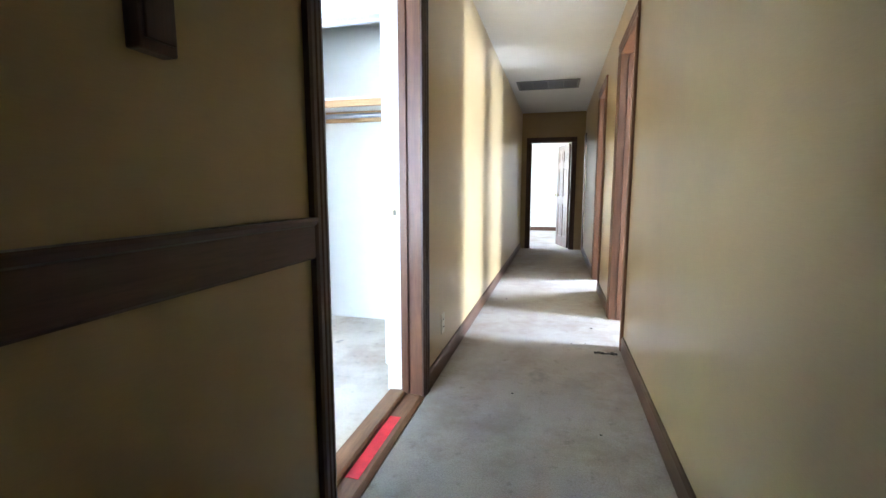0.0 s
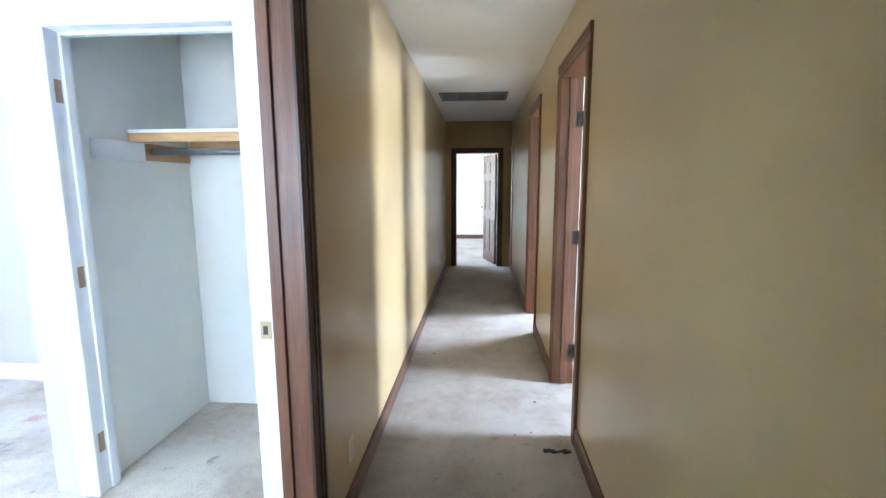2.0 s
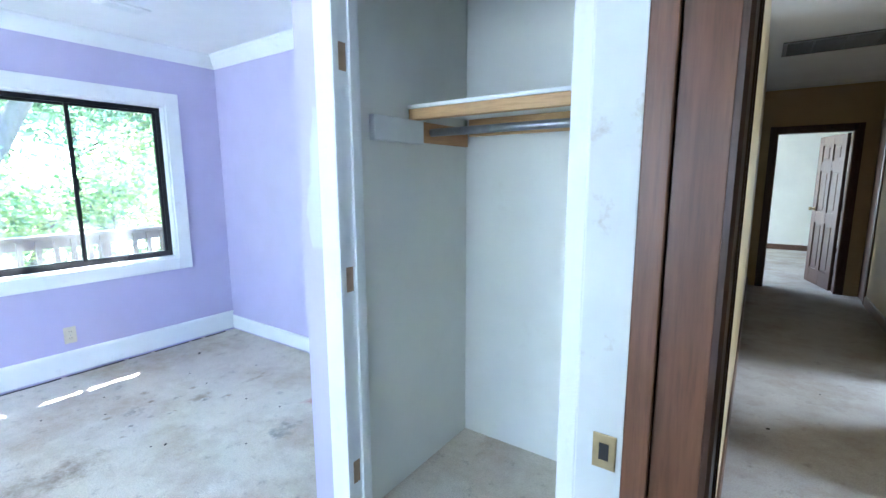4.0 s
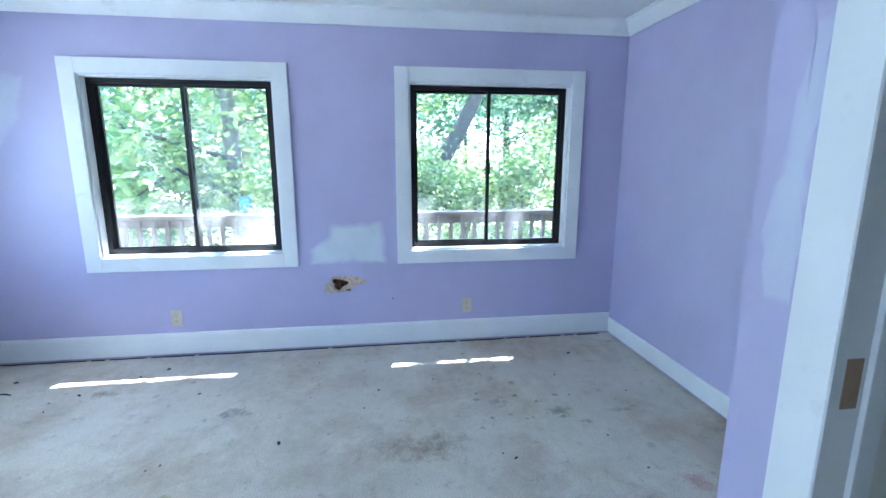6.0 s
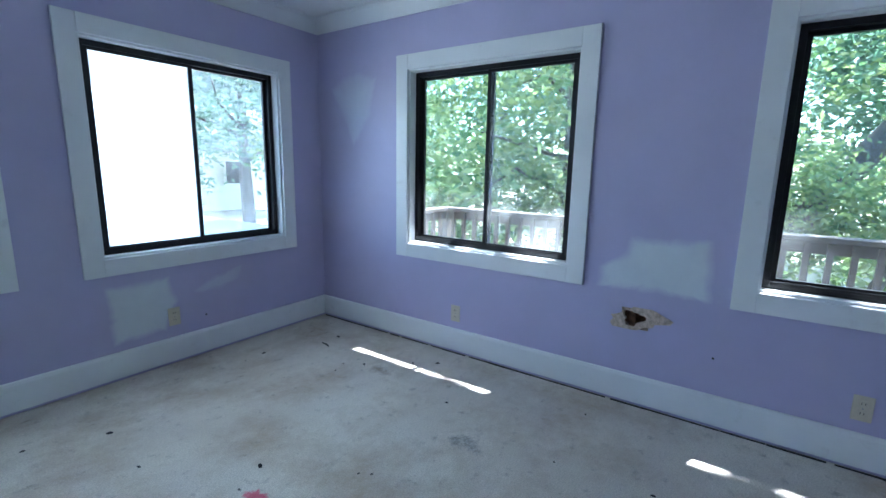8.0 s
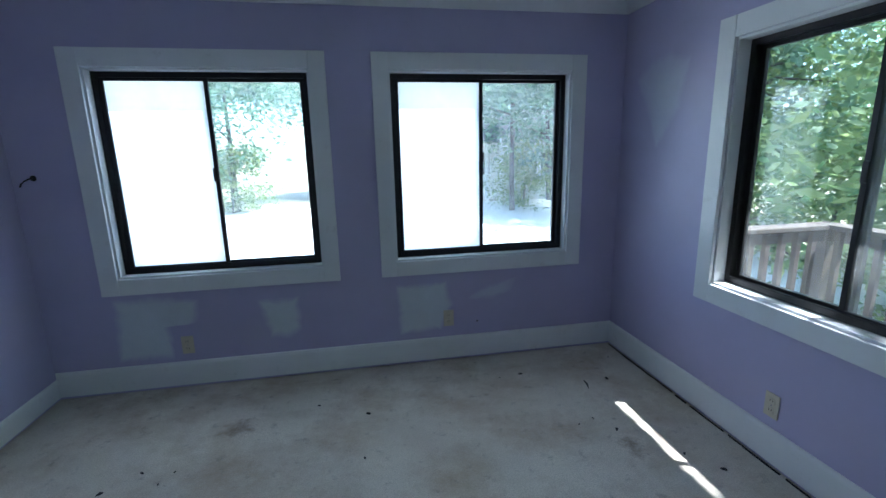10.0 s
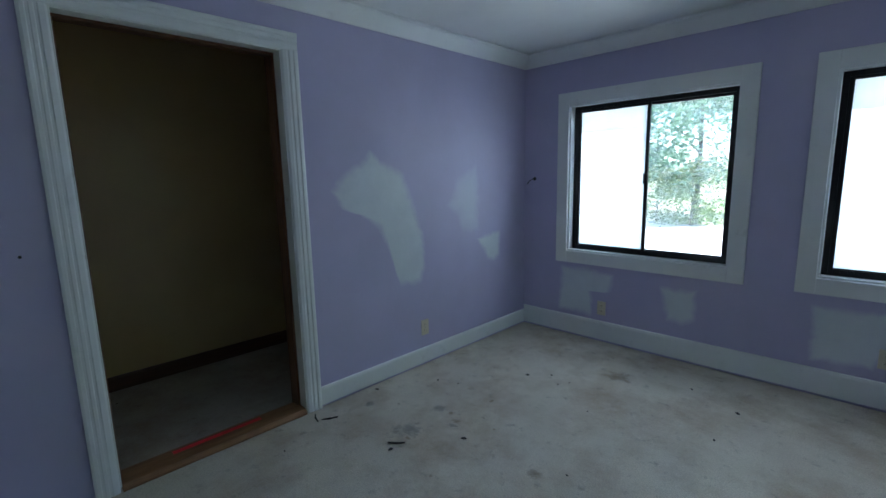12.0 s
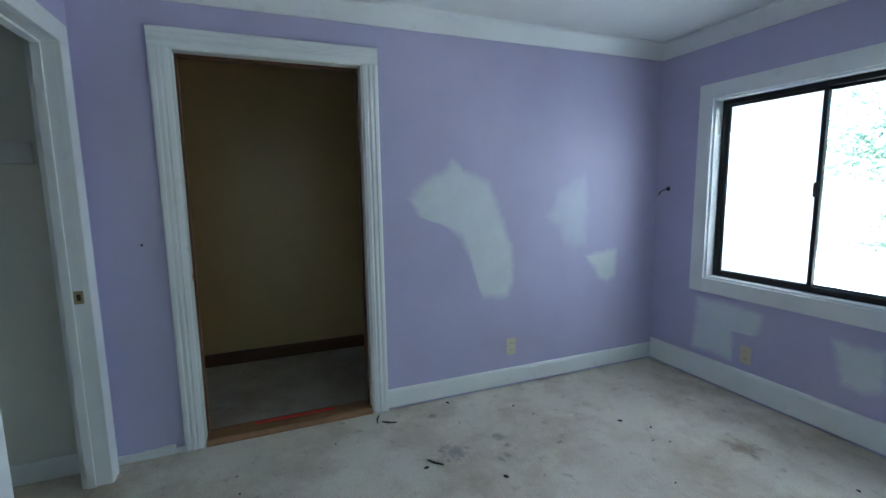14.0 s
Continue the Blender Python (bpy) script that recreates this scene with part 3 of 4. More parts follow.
# doorways along the hall
for i, (a, b) in enumerate((D1, D2)):
    fr = surround("door_%d" % (i + 3), "brown stained door casing in the tan hall wall", "x", HX1, -1, a, b, DTOP, 0.09, BROWN_WOOD)
    for y0, y1 in ((a - 0.019, a), (b, b + 0.019)):
        box_part("jamb", fr, BROWN_WOOD, (HX1, y0, 0.002), (HX1 + 0.13, y1, DTOP), 0.001)
    box_part("jamb_head", fr, BROWN_WOOD, (HX1, a - 0.019, DTOP), (HX1 + 0.13, b + 0.019, DTOP + 0.019), 0.001)
    box_part("door_stop", fr, BROWN_WOOD, (HX1 + 0.045, b - 0.012, 0.002), (HX1 + 0.08, b, DTOP), 0.002)
    for z in (0.24, 1.02, 1.78):
        h = box_part("hinge", fr, BLACK_FRAME, (HX1 + 0.094, b - 0.003, z - 0.045), (HX1 + 0.132, b + 0.0005, z + 0.045), 0.001, "dark bronze hinge leaf")
        bm = bmesh.new()
        add_tube(bm, [(HX1 + 0.136, b - 0.007, z - 0.047), (HX1 + 0.136, b - 0.007, z + 0.047)], [0.007, 0.007], 8)
        part("hinge_pin", bm, BLACK_FRAME, h)
end_frame = surround("door_5", "dark brown casing of the end doorway", "y", HEND, -1, EX0, EX1, ETOP, 0.085, DARK_WOOD)
for x0, x1 in ((EX0 - 0.019, EX0), (EX1, EX1 + 0.019)):
    box_part("jamb", end_frame, DARK_WOOD, (x0, HEND, 0.002), (x1, HEND + 0.12, ETOP), 0.001)
box_part("jamb_head", end_frame, DARK_WOOD, (EX0 - 0.019, HEND, ETOP), (EX1 + 0.019, HEND + 0.12, ETOP + 0.019), 0.001)


# last doorway on the same wall, shut, hard by the end wall
shut = thing("door_6", "dark stained casing and shut door beside the hall's end", "door frame", "structure")
casing_board("casing_upright", shut, DARK_WOOD, "x", HX1, -1, 8.80, 8.885, 0.002, 1.86, True, True)
casing_board("casing_head", shut, DARK_WOOD, "x", HX1, -1, 8.80, HEND - 0.022, 1.8605, 1.945, False, True)
box_part("door_leaf", shut, DARK_WOOD, (HX1 - 0.008, 8.8855, 0.008), (HX1 - 0.0005, HEND - 0.022, 1.86), 0.001)


def panel_door(label, m, w, h, mat, knob_mat):
    """A six-panel door: hinge at the origin, leaf along +x, panels on both faces."""
    ob = thing("panel_door", label, "door")
    st, t = 0.10, 0.035
    cols = ((st, w / 2 - 0.04), (w / 2 + 0.04, w - st))
    rows = ((0.20, 0.78), (0.92, 1.42), (1.54, h - 0.11))
    for x0, x1 in ((0, st), (w / 2 - 0.04, w / 2 + 0.04), (w - st, w)):
        box_part("stile", ob, mat, (x0, 0, 0.012), (x1, t, h), 0.002)
    edges = [0.012] + [z for r in rows for z in r] + [h]
    for z0, z1 in zip(edges[::2], edges[1::2]):
        for x0, x1 in cols:
            box_part("rail", ob, mat, (x0, 0.0005, z0), (x1, t - 0.0005, z1), 0.002)
    for x0, x1 in cols:
        for z0, z1 in rows:
            bm = bmesh.new()
            add_box(bm, x0, 0.012, z0, x1, t - 0.012, z1)
            add_box(bm, x0 + 0.03, 0.005, z0 + 0.03, x1 - 0.03, t - 0.005, z1 - 0.03, 0.006)
            part("panel", bm, mat, ob)
    for side in (-1, 1):
        bm = bmesh.new()
        y = 0 if side < 0 else t
        add_tube(bm, [(w - 0.06, y + side * d, 0.95) for d in (0, 0.008, 0.010, 0.03, 0.036, 0.055, 0.06)], [0.026, 0.026, 0.010, 0.010, 0.022, 0.024, 0.012], 12)
        part("knob", bm, knob_mat, ob, "", True)
    for z in (0.22, 1.0, 1.75):
        bm = bmesh.new()
        add_tube(bm, [(-0.004, -0.004, z - 0.045), (-0.004, -0.004, z + 0.045)], [0.006, 0.006], 8)
        part("hinge", bm, STEEL, ob)
    ob.matrix_world = m
    return ob


panel_door("dark brown six-panel door standing open in the end doorway", pose(EX1 - 0.005, HEND + 0.125, 0, 0, 0, 106), 0.66, ETOP - 0.01, DARK_WOOD, BRASS)
panel_door("brown stained panel door standing open into the side room", pose(HX1 + 0.143, D1[1] - 0.006, 0, 0, 0, 6), 0.64, DTOP - 0.01, BROWN_WOOD, BRASS)

# threshold and its tape
bm = bmesh.new()
add_prism(bm, [(-0.012, 0), (-0.012, 0.012), (0.004, 0.030), (0.076, 0.034), (0.086, 0.028), (0.088, 0.014), (0.16, 0.013), (0.182, 0.005), (0.182, 0)], DY0 + 0.001, DY1 - 0.001, lambda u, v, s: (u, s, v))
structure("threshold", bm, THRESHOLD, "worn reddish oak threshold in the doorway", "threshold")
bm = bmesh.new()
add_prism(bm, [(0.091, 0.0135), (0.091, 0.0158), (0.142, 0.0152), (0.142, 0.0128)], 2.445, 2.895, lambda u, v, s: (u, s, v))
tagged(finish("tape_strip", bm, RED_TAPE), "bright red tape strip stuck on the wooden threshold", "tape")


# ---------------------------------------------------------------- windows
def window(name, axis, at, out, u0, u1, label, near_low, panes):
    """A sliding window in the wall whose room face is at 'at'. out: the way out. near_low: the sash at the low end runs on the inner track. panes: glass of low and high sash."""
    ob = thing(name, label, "window", "structure")
    z0, z1, w = WZ0, WZ1, 0.097

    def board(nm, mat, a0, a1, d0, d1, b0, b1, bevel=0.0015, parent=ob, lab=""):
        lo, hi = sorted((at + out * d0, at + out * d1))
        p, q = ((lo, a0, b0), (hi, a1, b1)) if axis == "x" else ((a0, lo, b0), (a1, hi, b1))
        return box_part(nm, parent, mat, p, q, bevel, lab)

    # flat white casing
    board("casing_upright", WHITE_TRIM, u0 - w, u0, -0.019, 0, z0 - w, z1 + w, 0.003)
    board("casing_upright", WHITE_TRIM, u1, u1 + w, -0.019, 0, z0 - w, z1 + w, 0.003)
    board("casing_head", WHITE_TRIM, u0 + 0.0005, u1 - 0.0005, -0.018, 0, z1, z1 + w, 0.003)
    board("casing_bottom", WHITE_TRIM, u0 + 0.0005, u1 - 0.0005, -0.018, 0, z0 - w, z0, 0.003)
    # reveal lining and sill
    board("lining", WHITE_TRIM, u0 - 0.001, u0 + 0.012, 0.0005, 0.149, z0 + 0.012, z1 - 0.012)
    board("lining", WHITE_TRIM, u1 - 0.012, u1 + 0.001, 0.0005, 0.149, z0 + 0.012, z1 - 0.012)
    board("lining_head", WHITE_TRIM, u0, u1, 0.0005, 0.149, z1 - 0.012, z1 + 0.001)
    board("window_sill", WHITE_TRIM, u0, u1, 0.0005, 0.149, z0 - 0.001, z0 + 0.012)
    # outer frame
    a0, a1, b0, b1, f = u0 + 0.012, u1 - 0.012, z0 + 0.012, z1 - 0.012, 0.03
    board("frame_side", BLACK_FRAME, a0, a0 + f, 0.062, 0.13, b0, b1)
    board("frame_side", BLACK_FRAME, a1 - f, a1, 0.062, 0.13, b0, b1)
    board("frame_head", BLACK_FRAME, a0 + f, a1 - f, 0.062, 0.13, b1 - f, b1)
    board("frame_track", BLACK_FRAME, a0 + f, a1 - f, 0.062, 0.13, b0, b0 + 0.024)
    board("track_lip", BLACK_FRAME, a0 + f, a1 - f, 0.060, 0.066, b0 + 0.024, b0 + 0.036, 0.001)
    mid = (u0 + u1) / 2
    for k, (s0, s1) in enumerate(((a0 + f, mid + 0.016), (mid - 0.016, a1 - f))):
        inner = (k == 0) == near_low
        d0, d1 = (0.068, 0.090) if inner else (0.096, 0.118)
        g, t0, t1 = 0.022, b0 + 0.026, b1 - f
        sash = board("sash", BLACK_FRAME, s0, s0 + g, d0, d1, t0, t1, 0.001)
        board("sash_stile", BLACK_FRAME, s1 - g, s1, d0, d1, t0, t1, 0.001, sash)
        board("sash_rail", BLACK_FRAME, s0 + g, s1 - g, d0, d1, t1 - g * 0.8, t1, 0.001, sash)
        board("sash_rail", BLACK_FRAME, s0 + g, s1 - g, d0, d1, t0, t0 + g * 0.8, 0.001, sash)
        dm = (d0 + d1) / 2
        pane = board("pane", panes[k], s0 + g - 0.003, s1 - g + 0.003, dm - 0.0015, dm + 0.0015, t0 + 0.014, t1 - 0.014, 0, sash)
        pane.visible_shadow = False
    board("latch", BLACK_FRAME, mid - 0.012, mid + 0.012, 0.056, 0.068, (z0 + z1) / 2 - 0.04, (z0 + z1) / 2 + 0.04, 0.003)
    return ob


window("window_1", "x", WX, -1, *WIN_A, "white-cased sliding window with dark frame over the deck", False, (GLASS, DUSTY_VEILED_GLASS))
window("window_2", "x", WX, -1, *WIN_B, "white-cased sliding window with dark frame facing trees", False, (GLASS, GLASS))
window("window_3", "y", 0, -1, *WIN_C, "white-cased sliding window with one clouded pane", False, (DUSTY_VEILED_GLASS, FROSTED))
window("window_4", "y", 0, -1, *WIN_D, "white-cased sliding window with clouded pane above filler patches", False, (DUSTY_VEILED_GLASS, FROSTED))


# ---------------------------------------------------------------- the hole in the west wall
hole = thing("wall_hole", "ragged hole broken through the lilac drywall", "hole", "structure")
rng = random.Random(5)
bm = bmesh.new()
n = 26
inner, outer = [], []
for i in range(n):
    a = 2 * math.pi * i / n
    r = 0.042 * (1 + 0.25 * math.sin(3 * a + 1) + rng.uniform(-0.12, 0.12))
    ro = 0.066 * (1 + 0.2 * math.sin(2 * a) + rng.uniform(-0.15, 0.15))
    inner.append((2.465 + 1.25 * r * math.cos(a), 0.486 + r * math.sin(a)))
    outer.append((2.478 + 1.75 * ro * math.cos(a) + (0.045 if abs(a) < 0.25 else 0), 0.486 + max(-0.064, min(0.064, 1.05 * ro * math.sin(a)))))
rings = []
for pts, x in ((outer, WX + 0.001), (outer, WX + 0.003), (inner, WX + 0.0045), (inner, WX - 0.013)):
    rings.append([bm.verts.new((x + rng.uniform(0, 0.0008), y, z)) for y, z in pts])
for r, q in zip(rings, rings[1:]):
    for i in range(n):
        bm.faces.new((r[i], r[(i + 1) % n], q[(i + 1) % n], q[i]))
part("torn_edge", bm, PAPER, hole, "torn tan drywall paper")
box_part("cavity_back", hole, CAVITY, (WX - 0.148, 2.406, 0.431), (WX - 0.09, 2.544, 0.539), 0, "brown board inside the wall")
box_part("splinter", hole, CAVITY, (WX - 0.05, 2.44, 0.432), (WX - 0.03, 2.47, 0.525), 0.004)


# ---------------------------------------------------------------- outlets
def outlet(m, label):
    """Duplex outlet: plate in the local xz plane, facing -y."""
    ob = thing("wall_outlet", label, "outlet", "", "wall outlets")
    bm = bmesh.new()
    add_box(bm, -0.035, -0.006, -0.057, 0.035, -0.0005, 0.057, 0.003)
    part("cover_plate", bm, IVORY, ob)
    for z in (-0.022, 0.022):
        bm = bmesh.new()
        add_box(bm, -0.016, -0.0085, z - 0.014, 0.016, -0.005, z + 0.014, 0.003)
        r = part("receptacle", bm, IVORY, ob)
        for x in (-0.006, 0.006):
            bm = bmesh.new()
            add_box(bm, x - 0.0012, -0.0092, z - 0.003, x + 0.0012, -0.0082, z + 0.006)
            part("slot", bm, SLOT, r)
    bm = bmesh.new()
    add_tube(bm, [(0, -0.0055, 0), (0, -0.0075, 0)], [0.003, 0.003], 8)
    part("screw", bm, STEEL, ob)
    ob.matrix_world = m
    return ob


outlet(pose(WX, 1.335, 0.28, 0, 0, 90), "ivory duplex outlet on the lilac wall")
outlet(pose(WX, 3.41, 0.285, 0, 0, 90), "ivory duplex outlet low on the lilac wall")
outlet(pose(-2.405, 0, 0.305, 0, 0, 180), "ivory outlet beside a filler patch")
outlet(pose(-0.752, 0, 0.28, 0, 0, 180), "ivory outlet at a white filler patch")
outlet(pose(0, 1.26, 0.28, 0, 0, -90), "ivory duplex outlet on the door wall")
outlet(pose(HX0, 3.54, 0.265, 0, 0, 90), "white outlet on the tan hall wall")

# cable stub by the south-east corner
stub = thing("cable_stub", "black cable stub hanging from the lilac wall", "cable")
bm = bmesh.new()
add_tube(bm, [(-0.106, 0.001, 1.325), (-0.106, 0.006, 1.325), (-0.106, 0.012, 1.325)], [0.016, 0.015, 0.008], 12)
part("grommet", bm, CABLE, stub, "", True)
bm = bmesh.new()
add_tube(bm, [(-0.106, 0.01, 1.325), (-0.10, 0.03, 1.322), (-0.085, 0.04, 1.312), (-0.068, 0.042, 1.298), (-0.058, 0.04, 1.280)], [0.004] * 5, 8)
part("cord", bm, CABLE, stub, "", True)

# ---------------------------------------------------------------- filler patches on the walls
on_w = lambda y, z: (WX + 0.0008, y, z)
on_s = lambda x, z: (x, 0.0008, z)
on_e = lambda y, z: (-0.0008, y, z)
on_f = lambda x, z: (x, CY - 0.0008, z)
on_c = lambda y, z: (CX - 0.0008, y, z)
on_g = lambda x, y: (x, y, 0.0015)
SP = "filler_patch"
patch(SP, [(1.985, 1.30), (1.90, 1.39), (1.815, 1.465), (1.775, 1.46), (1.683, 1.55), (1.60, 1.49), (1.41, 1.415), (1.395, 1.37), (1.32, 1.22), (1.225, 0.92), (1.225, 0.72), (1.27, 0.615), (1.37, 0.60), (1.476, 0.615), (1.55, 0.84), (1.63, 1.0), (1.71, 1.09), (1.79, 1.14), (1.91, 1.18)], FILLER, on_e, "large white filler patch smeared on lilac wall", "patch", "structure", 0.06)
patch(SP, [(1.02, 1.15), (0.97, 1.22), (0.91, 1.35), (0.78, 1.42), (0.65, 1.47), (0.60, 1.2), (0.63, 0.91), (0.75, 0.90), (0.84, 0.92), (0.92, 1.06)], FILLER_DIM, on_e, "thin white filler patch on the lilac wall", "patch", "structure", 0.06)
patch(SP, [(0.68, 0.87), (0.52, 0.905), (0.35, 0.915), (0.345, 0.80), (0.365, 0.68), (0.44, 0.64), (0.52, 0.65), (0.60, 0.76)], FILLER, on_e, "small pale filler patch beside the wall corner", "patch", "structure", 0.05)
patch(SP, [(2.24, 0.63), (2.25, 0.74), (2.39, 0.85), (2.415, 0.93), (2.80, 0.945), (2.825, 0.63)], FILLER, on_w, "pale filler patch between the two windows", "patch", "structure", 0.05)
patch(SP, [(0.125, 1.84), (0.28, 1.92), (0.45, 1.95), (0.63, 1.89), (0.58, 1.62), (0.38, 1.39)], FILLER_DIM, on_w, "thin filler patch near the ceiling corner", "patch", "structure", 0.05)
patch(SP, [(-0.37, 0.60), (-0.62, 0.61), (-0.86, 0.57), (-0.83, 0.42), (-0.68, 0.40), (-0.67, 0.19), (-0.34, 0.195)], FILLER, on_s, "white filler patch under the window", "patch", "structure", 0.05)
patch(SP, [(-1.18, 0.54), (-1.45, 0.55), (-1.45, 0.30), (-1.36, 0.26), (-1.24, 0.27), (-1.20, 0.40)], FILLER, on_s, "square white filler patch under the window", "patch", "structure", 0.05)
patch(SP, [(-2.05, 0.57), (-2.40, 0.57), (-2.45, 0.40), (-2.36, 0.22), (-2.06, 0.21)], FILLER, on_s, "pale filler patch above the outlet", "patch", "structure", 0.04)
patch(SP, [(-2.52, 0.43), (-2.66, 0.52), (-2.90, 0.57), (-2.87, 0.46), (-2.70, 0.40)], FILLER_DIM, on_s, "thin filler smear under the window", "patch", "structure", 0.04)
patch(SP, [(-1.165, 1.24), (-1.10, 1.60), (-1.072, 1.60), (-1.072, 1.08), (-1.14, 1.08)], FILLER_DIM, on_f, "white filler smear beside the closet casing", "patch", "structure", 0.02)
patch(SP, [(3.545, 1.30), (3.59, 1.36), (3.72, 1.42), (3.74, 1.20), (3.58, 1.20)], FILLER_DIM, on_c, "round filler patch on the closet side", "patch", "structure", 0.04)

# ---------------------------------------------------------------- carpet stains
ST = "carpet_stain"


def blob(cx, cy, rx, ry, seed, turn=0.0):
    r = random.Random(seed)
    out = []
    for i in range(14):
        a = 2 * math.pi * i / 14
        k = r.uniform(0.65, 1.15)
        u, v = rx * k * math.cos(a), ry * k * math.sin(a)
        out.append((cx + u * math.cos(turn) - v * math.sin(turn), cy + u * math.sin(turn) + v * math.cos(turn)))
    return out


for i, (x, y, rx, ry, mat, lab) in enumerate((
        (-2.33, 2.95, 0.17, 0.36, STAIN, "wide brown stain soaked into the carpet"),
        (-2.69, 3.43, 0.09, 0.10, GREY_STAIN, "dark smudged stain on the carpet"),
        (-2.54, 3.735, 0.08, 0.11, STAIN, "dark brown smudge on the carpet"),
        (-2.51, 4.07, 0.05, 0.12, STAIN, "small tan stain near the wall"),
        (-2.75, 1.95, 0.10, 0.2, GREY_STAIN, "grey smudge on the carpet"),
        (-3.09, 1.11, 0.09, 0.12, STAIN, "grey scuff by the window wall"),
        (-0.58, 1.95, 0.12, 0.17, GREY_STAIN, "grey traffic stain by the doorway"),
        (-1.29, 1.78, 0.07, 0.06, STAIN, "small brown spot on the carpet"),
        (-1.15, 0.55, 0.16, 0.14, STAIN, "faint tan stain near the corner"),
        (-1.80, 3.80, 0.12, 0.16, GREY_STAIN, "speckled grey stain on the carpet"),
        (-1.99, 1.48, 0.045, 0.06, PINK, "bright pink stain on the carpet"),
        (-1.92, 4.10, 0.10, 0.10, DIM_PINK, "faded red stain near the north wall"),
        (-2.11, 1.865, 0.05, 0.05, OLIVE, "olive green spot on the carpet"),
        (-0.55, 1.66, 0.08, 0.07, GREY_STAIN, "grey smudge under the outlet"))):
    patch(ST, blob(x, y, rx, ry, i), mat, lambda u, v, h=0.0015 + 0.0002 * i: (u, v, h), lab, "stain", "structure", 0.03, True)
rng = random.Random(8)
for k in range(26):
    x, y = (rng.gauss(-2.58, 0.14), rng.gauss(3.45, 0.28)) if k < 16 else (rng.gauss(-0.75, 0.25), rng.gauss(1.75, 0.3))
    x, y = max(-3.4, min(-0.2, x)), min(4.3, y)
    r = rng.uniform(0.018, 0.05)
    patch(ST, blob(x, y, r, r * rng.uniform(0.7, 1.5), 100 + k), rng.choice((STAIN, STAIN, GREY_STAIN)), lambda u, v, h=0.0048 + 0.0001 * k: (u, v, h), "small brown smudge trodden into the carpet", "stain", "structure", 0.01, True)
on_h = lambda x, y: (x, y, 0.0015)
patch(ST, blob(0.72, 3.55, 0.12, 0.2, 77), HALL_STAIN, on_h, "grey scuff on the hallway carpet", "stain", "structure", 0.04, True)
patch(ST, blob(-0.62, 3.80, 0.05, 0.07, 78), GREY_STAIN, on_g, "dark spot on the closet carpet", "stain", "structure", 0.02, True)


# ---------------------------------------------------------------- debris
def debris(seed, size):
    r = random.Random(seed)
    bm = bmesh.new()
    bmesh.ops.create_icosphere(bm, subdivisions=1, radius=1)
    for v in bm.verts:
        v.co *= r.uniform(0.65, 1.2)
        v.co.x *= size * r.uniform(0.9, 1.3)
        v.co.y *= size * 0.6
        v.co.z = max(-0.2, v.co.z) * size * 0.45
    lo = min(v.co.z for v in bm.verts)
    for v in bm.verts:
        v.co.z -= lo
    return tagged(finish("debris", bm, DEBRIS), "small dark crumb of debris on the carpet", "debris", "debris on the carpet")


crumbs = [debris(i, s) for i, s in enumerate((0.011, 0.016, 0.008))]
rng = random.Random(21)
spots = [(-2.18, 3.37), (-0.69, 2.64), (-1.764, 3.683), (-2.222, 3.322), (-3.02, 0.865), (-2.92, 0.90), (-3.09, 0.98), (-3.35, 2.33), (-0.064, 1.76), (-0.70, 2.655), (-3.48, 0.22), (-2.45, 2.25), (-2.35, 1.75), (-1.2, 1.1)]
spots += [(rng.uniform(-3.4, -0.25), rng.uniform(0.2, 3.3)) for _ in range(34)] + [(rng.uniform(-3.4, -1.4), rng.uniform(3.2, 4.3)) for _ in range(10)] + [(rng.uniform(0.3, 1.1), rng.uniform(2.4, 6)) for _ in range(7)]
for i, (x, y) in enumerate(spots):
    m = pose(x, y, 0.0, 0, 0, rng.uniform(0, 360))
    if i < 3:
        crumbs[i].matrix_world = m
    else:
        copy_thing(crumbs[rng.choice((0, 1, 2, 2, 2))], m)
for x, y, a in ((-3.153, 0.537, 80), (-0.095, 2.215, -20), (-0.155, 2.165, 60), (-0.625, 2.057, 40)):
    bm = bmesh.new()
    add_tube(bm, [(-0.045, 0, 0.006), (0, 0.006, 0.006), (0.045, 0, 0.005)], [0.004, 0.006, 0.003], 6)
    tw = tagged(finish("twig", bm, DEBRIS), "short dark twig lying on the carpet", "twig", "debris on the carpet")
    tw.matrix_world = pose(x, y, 0.0, 0, 0, a)

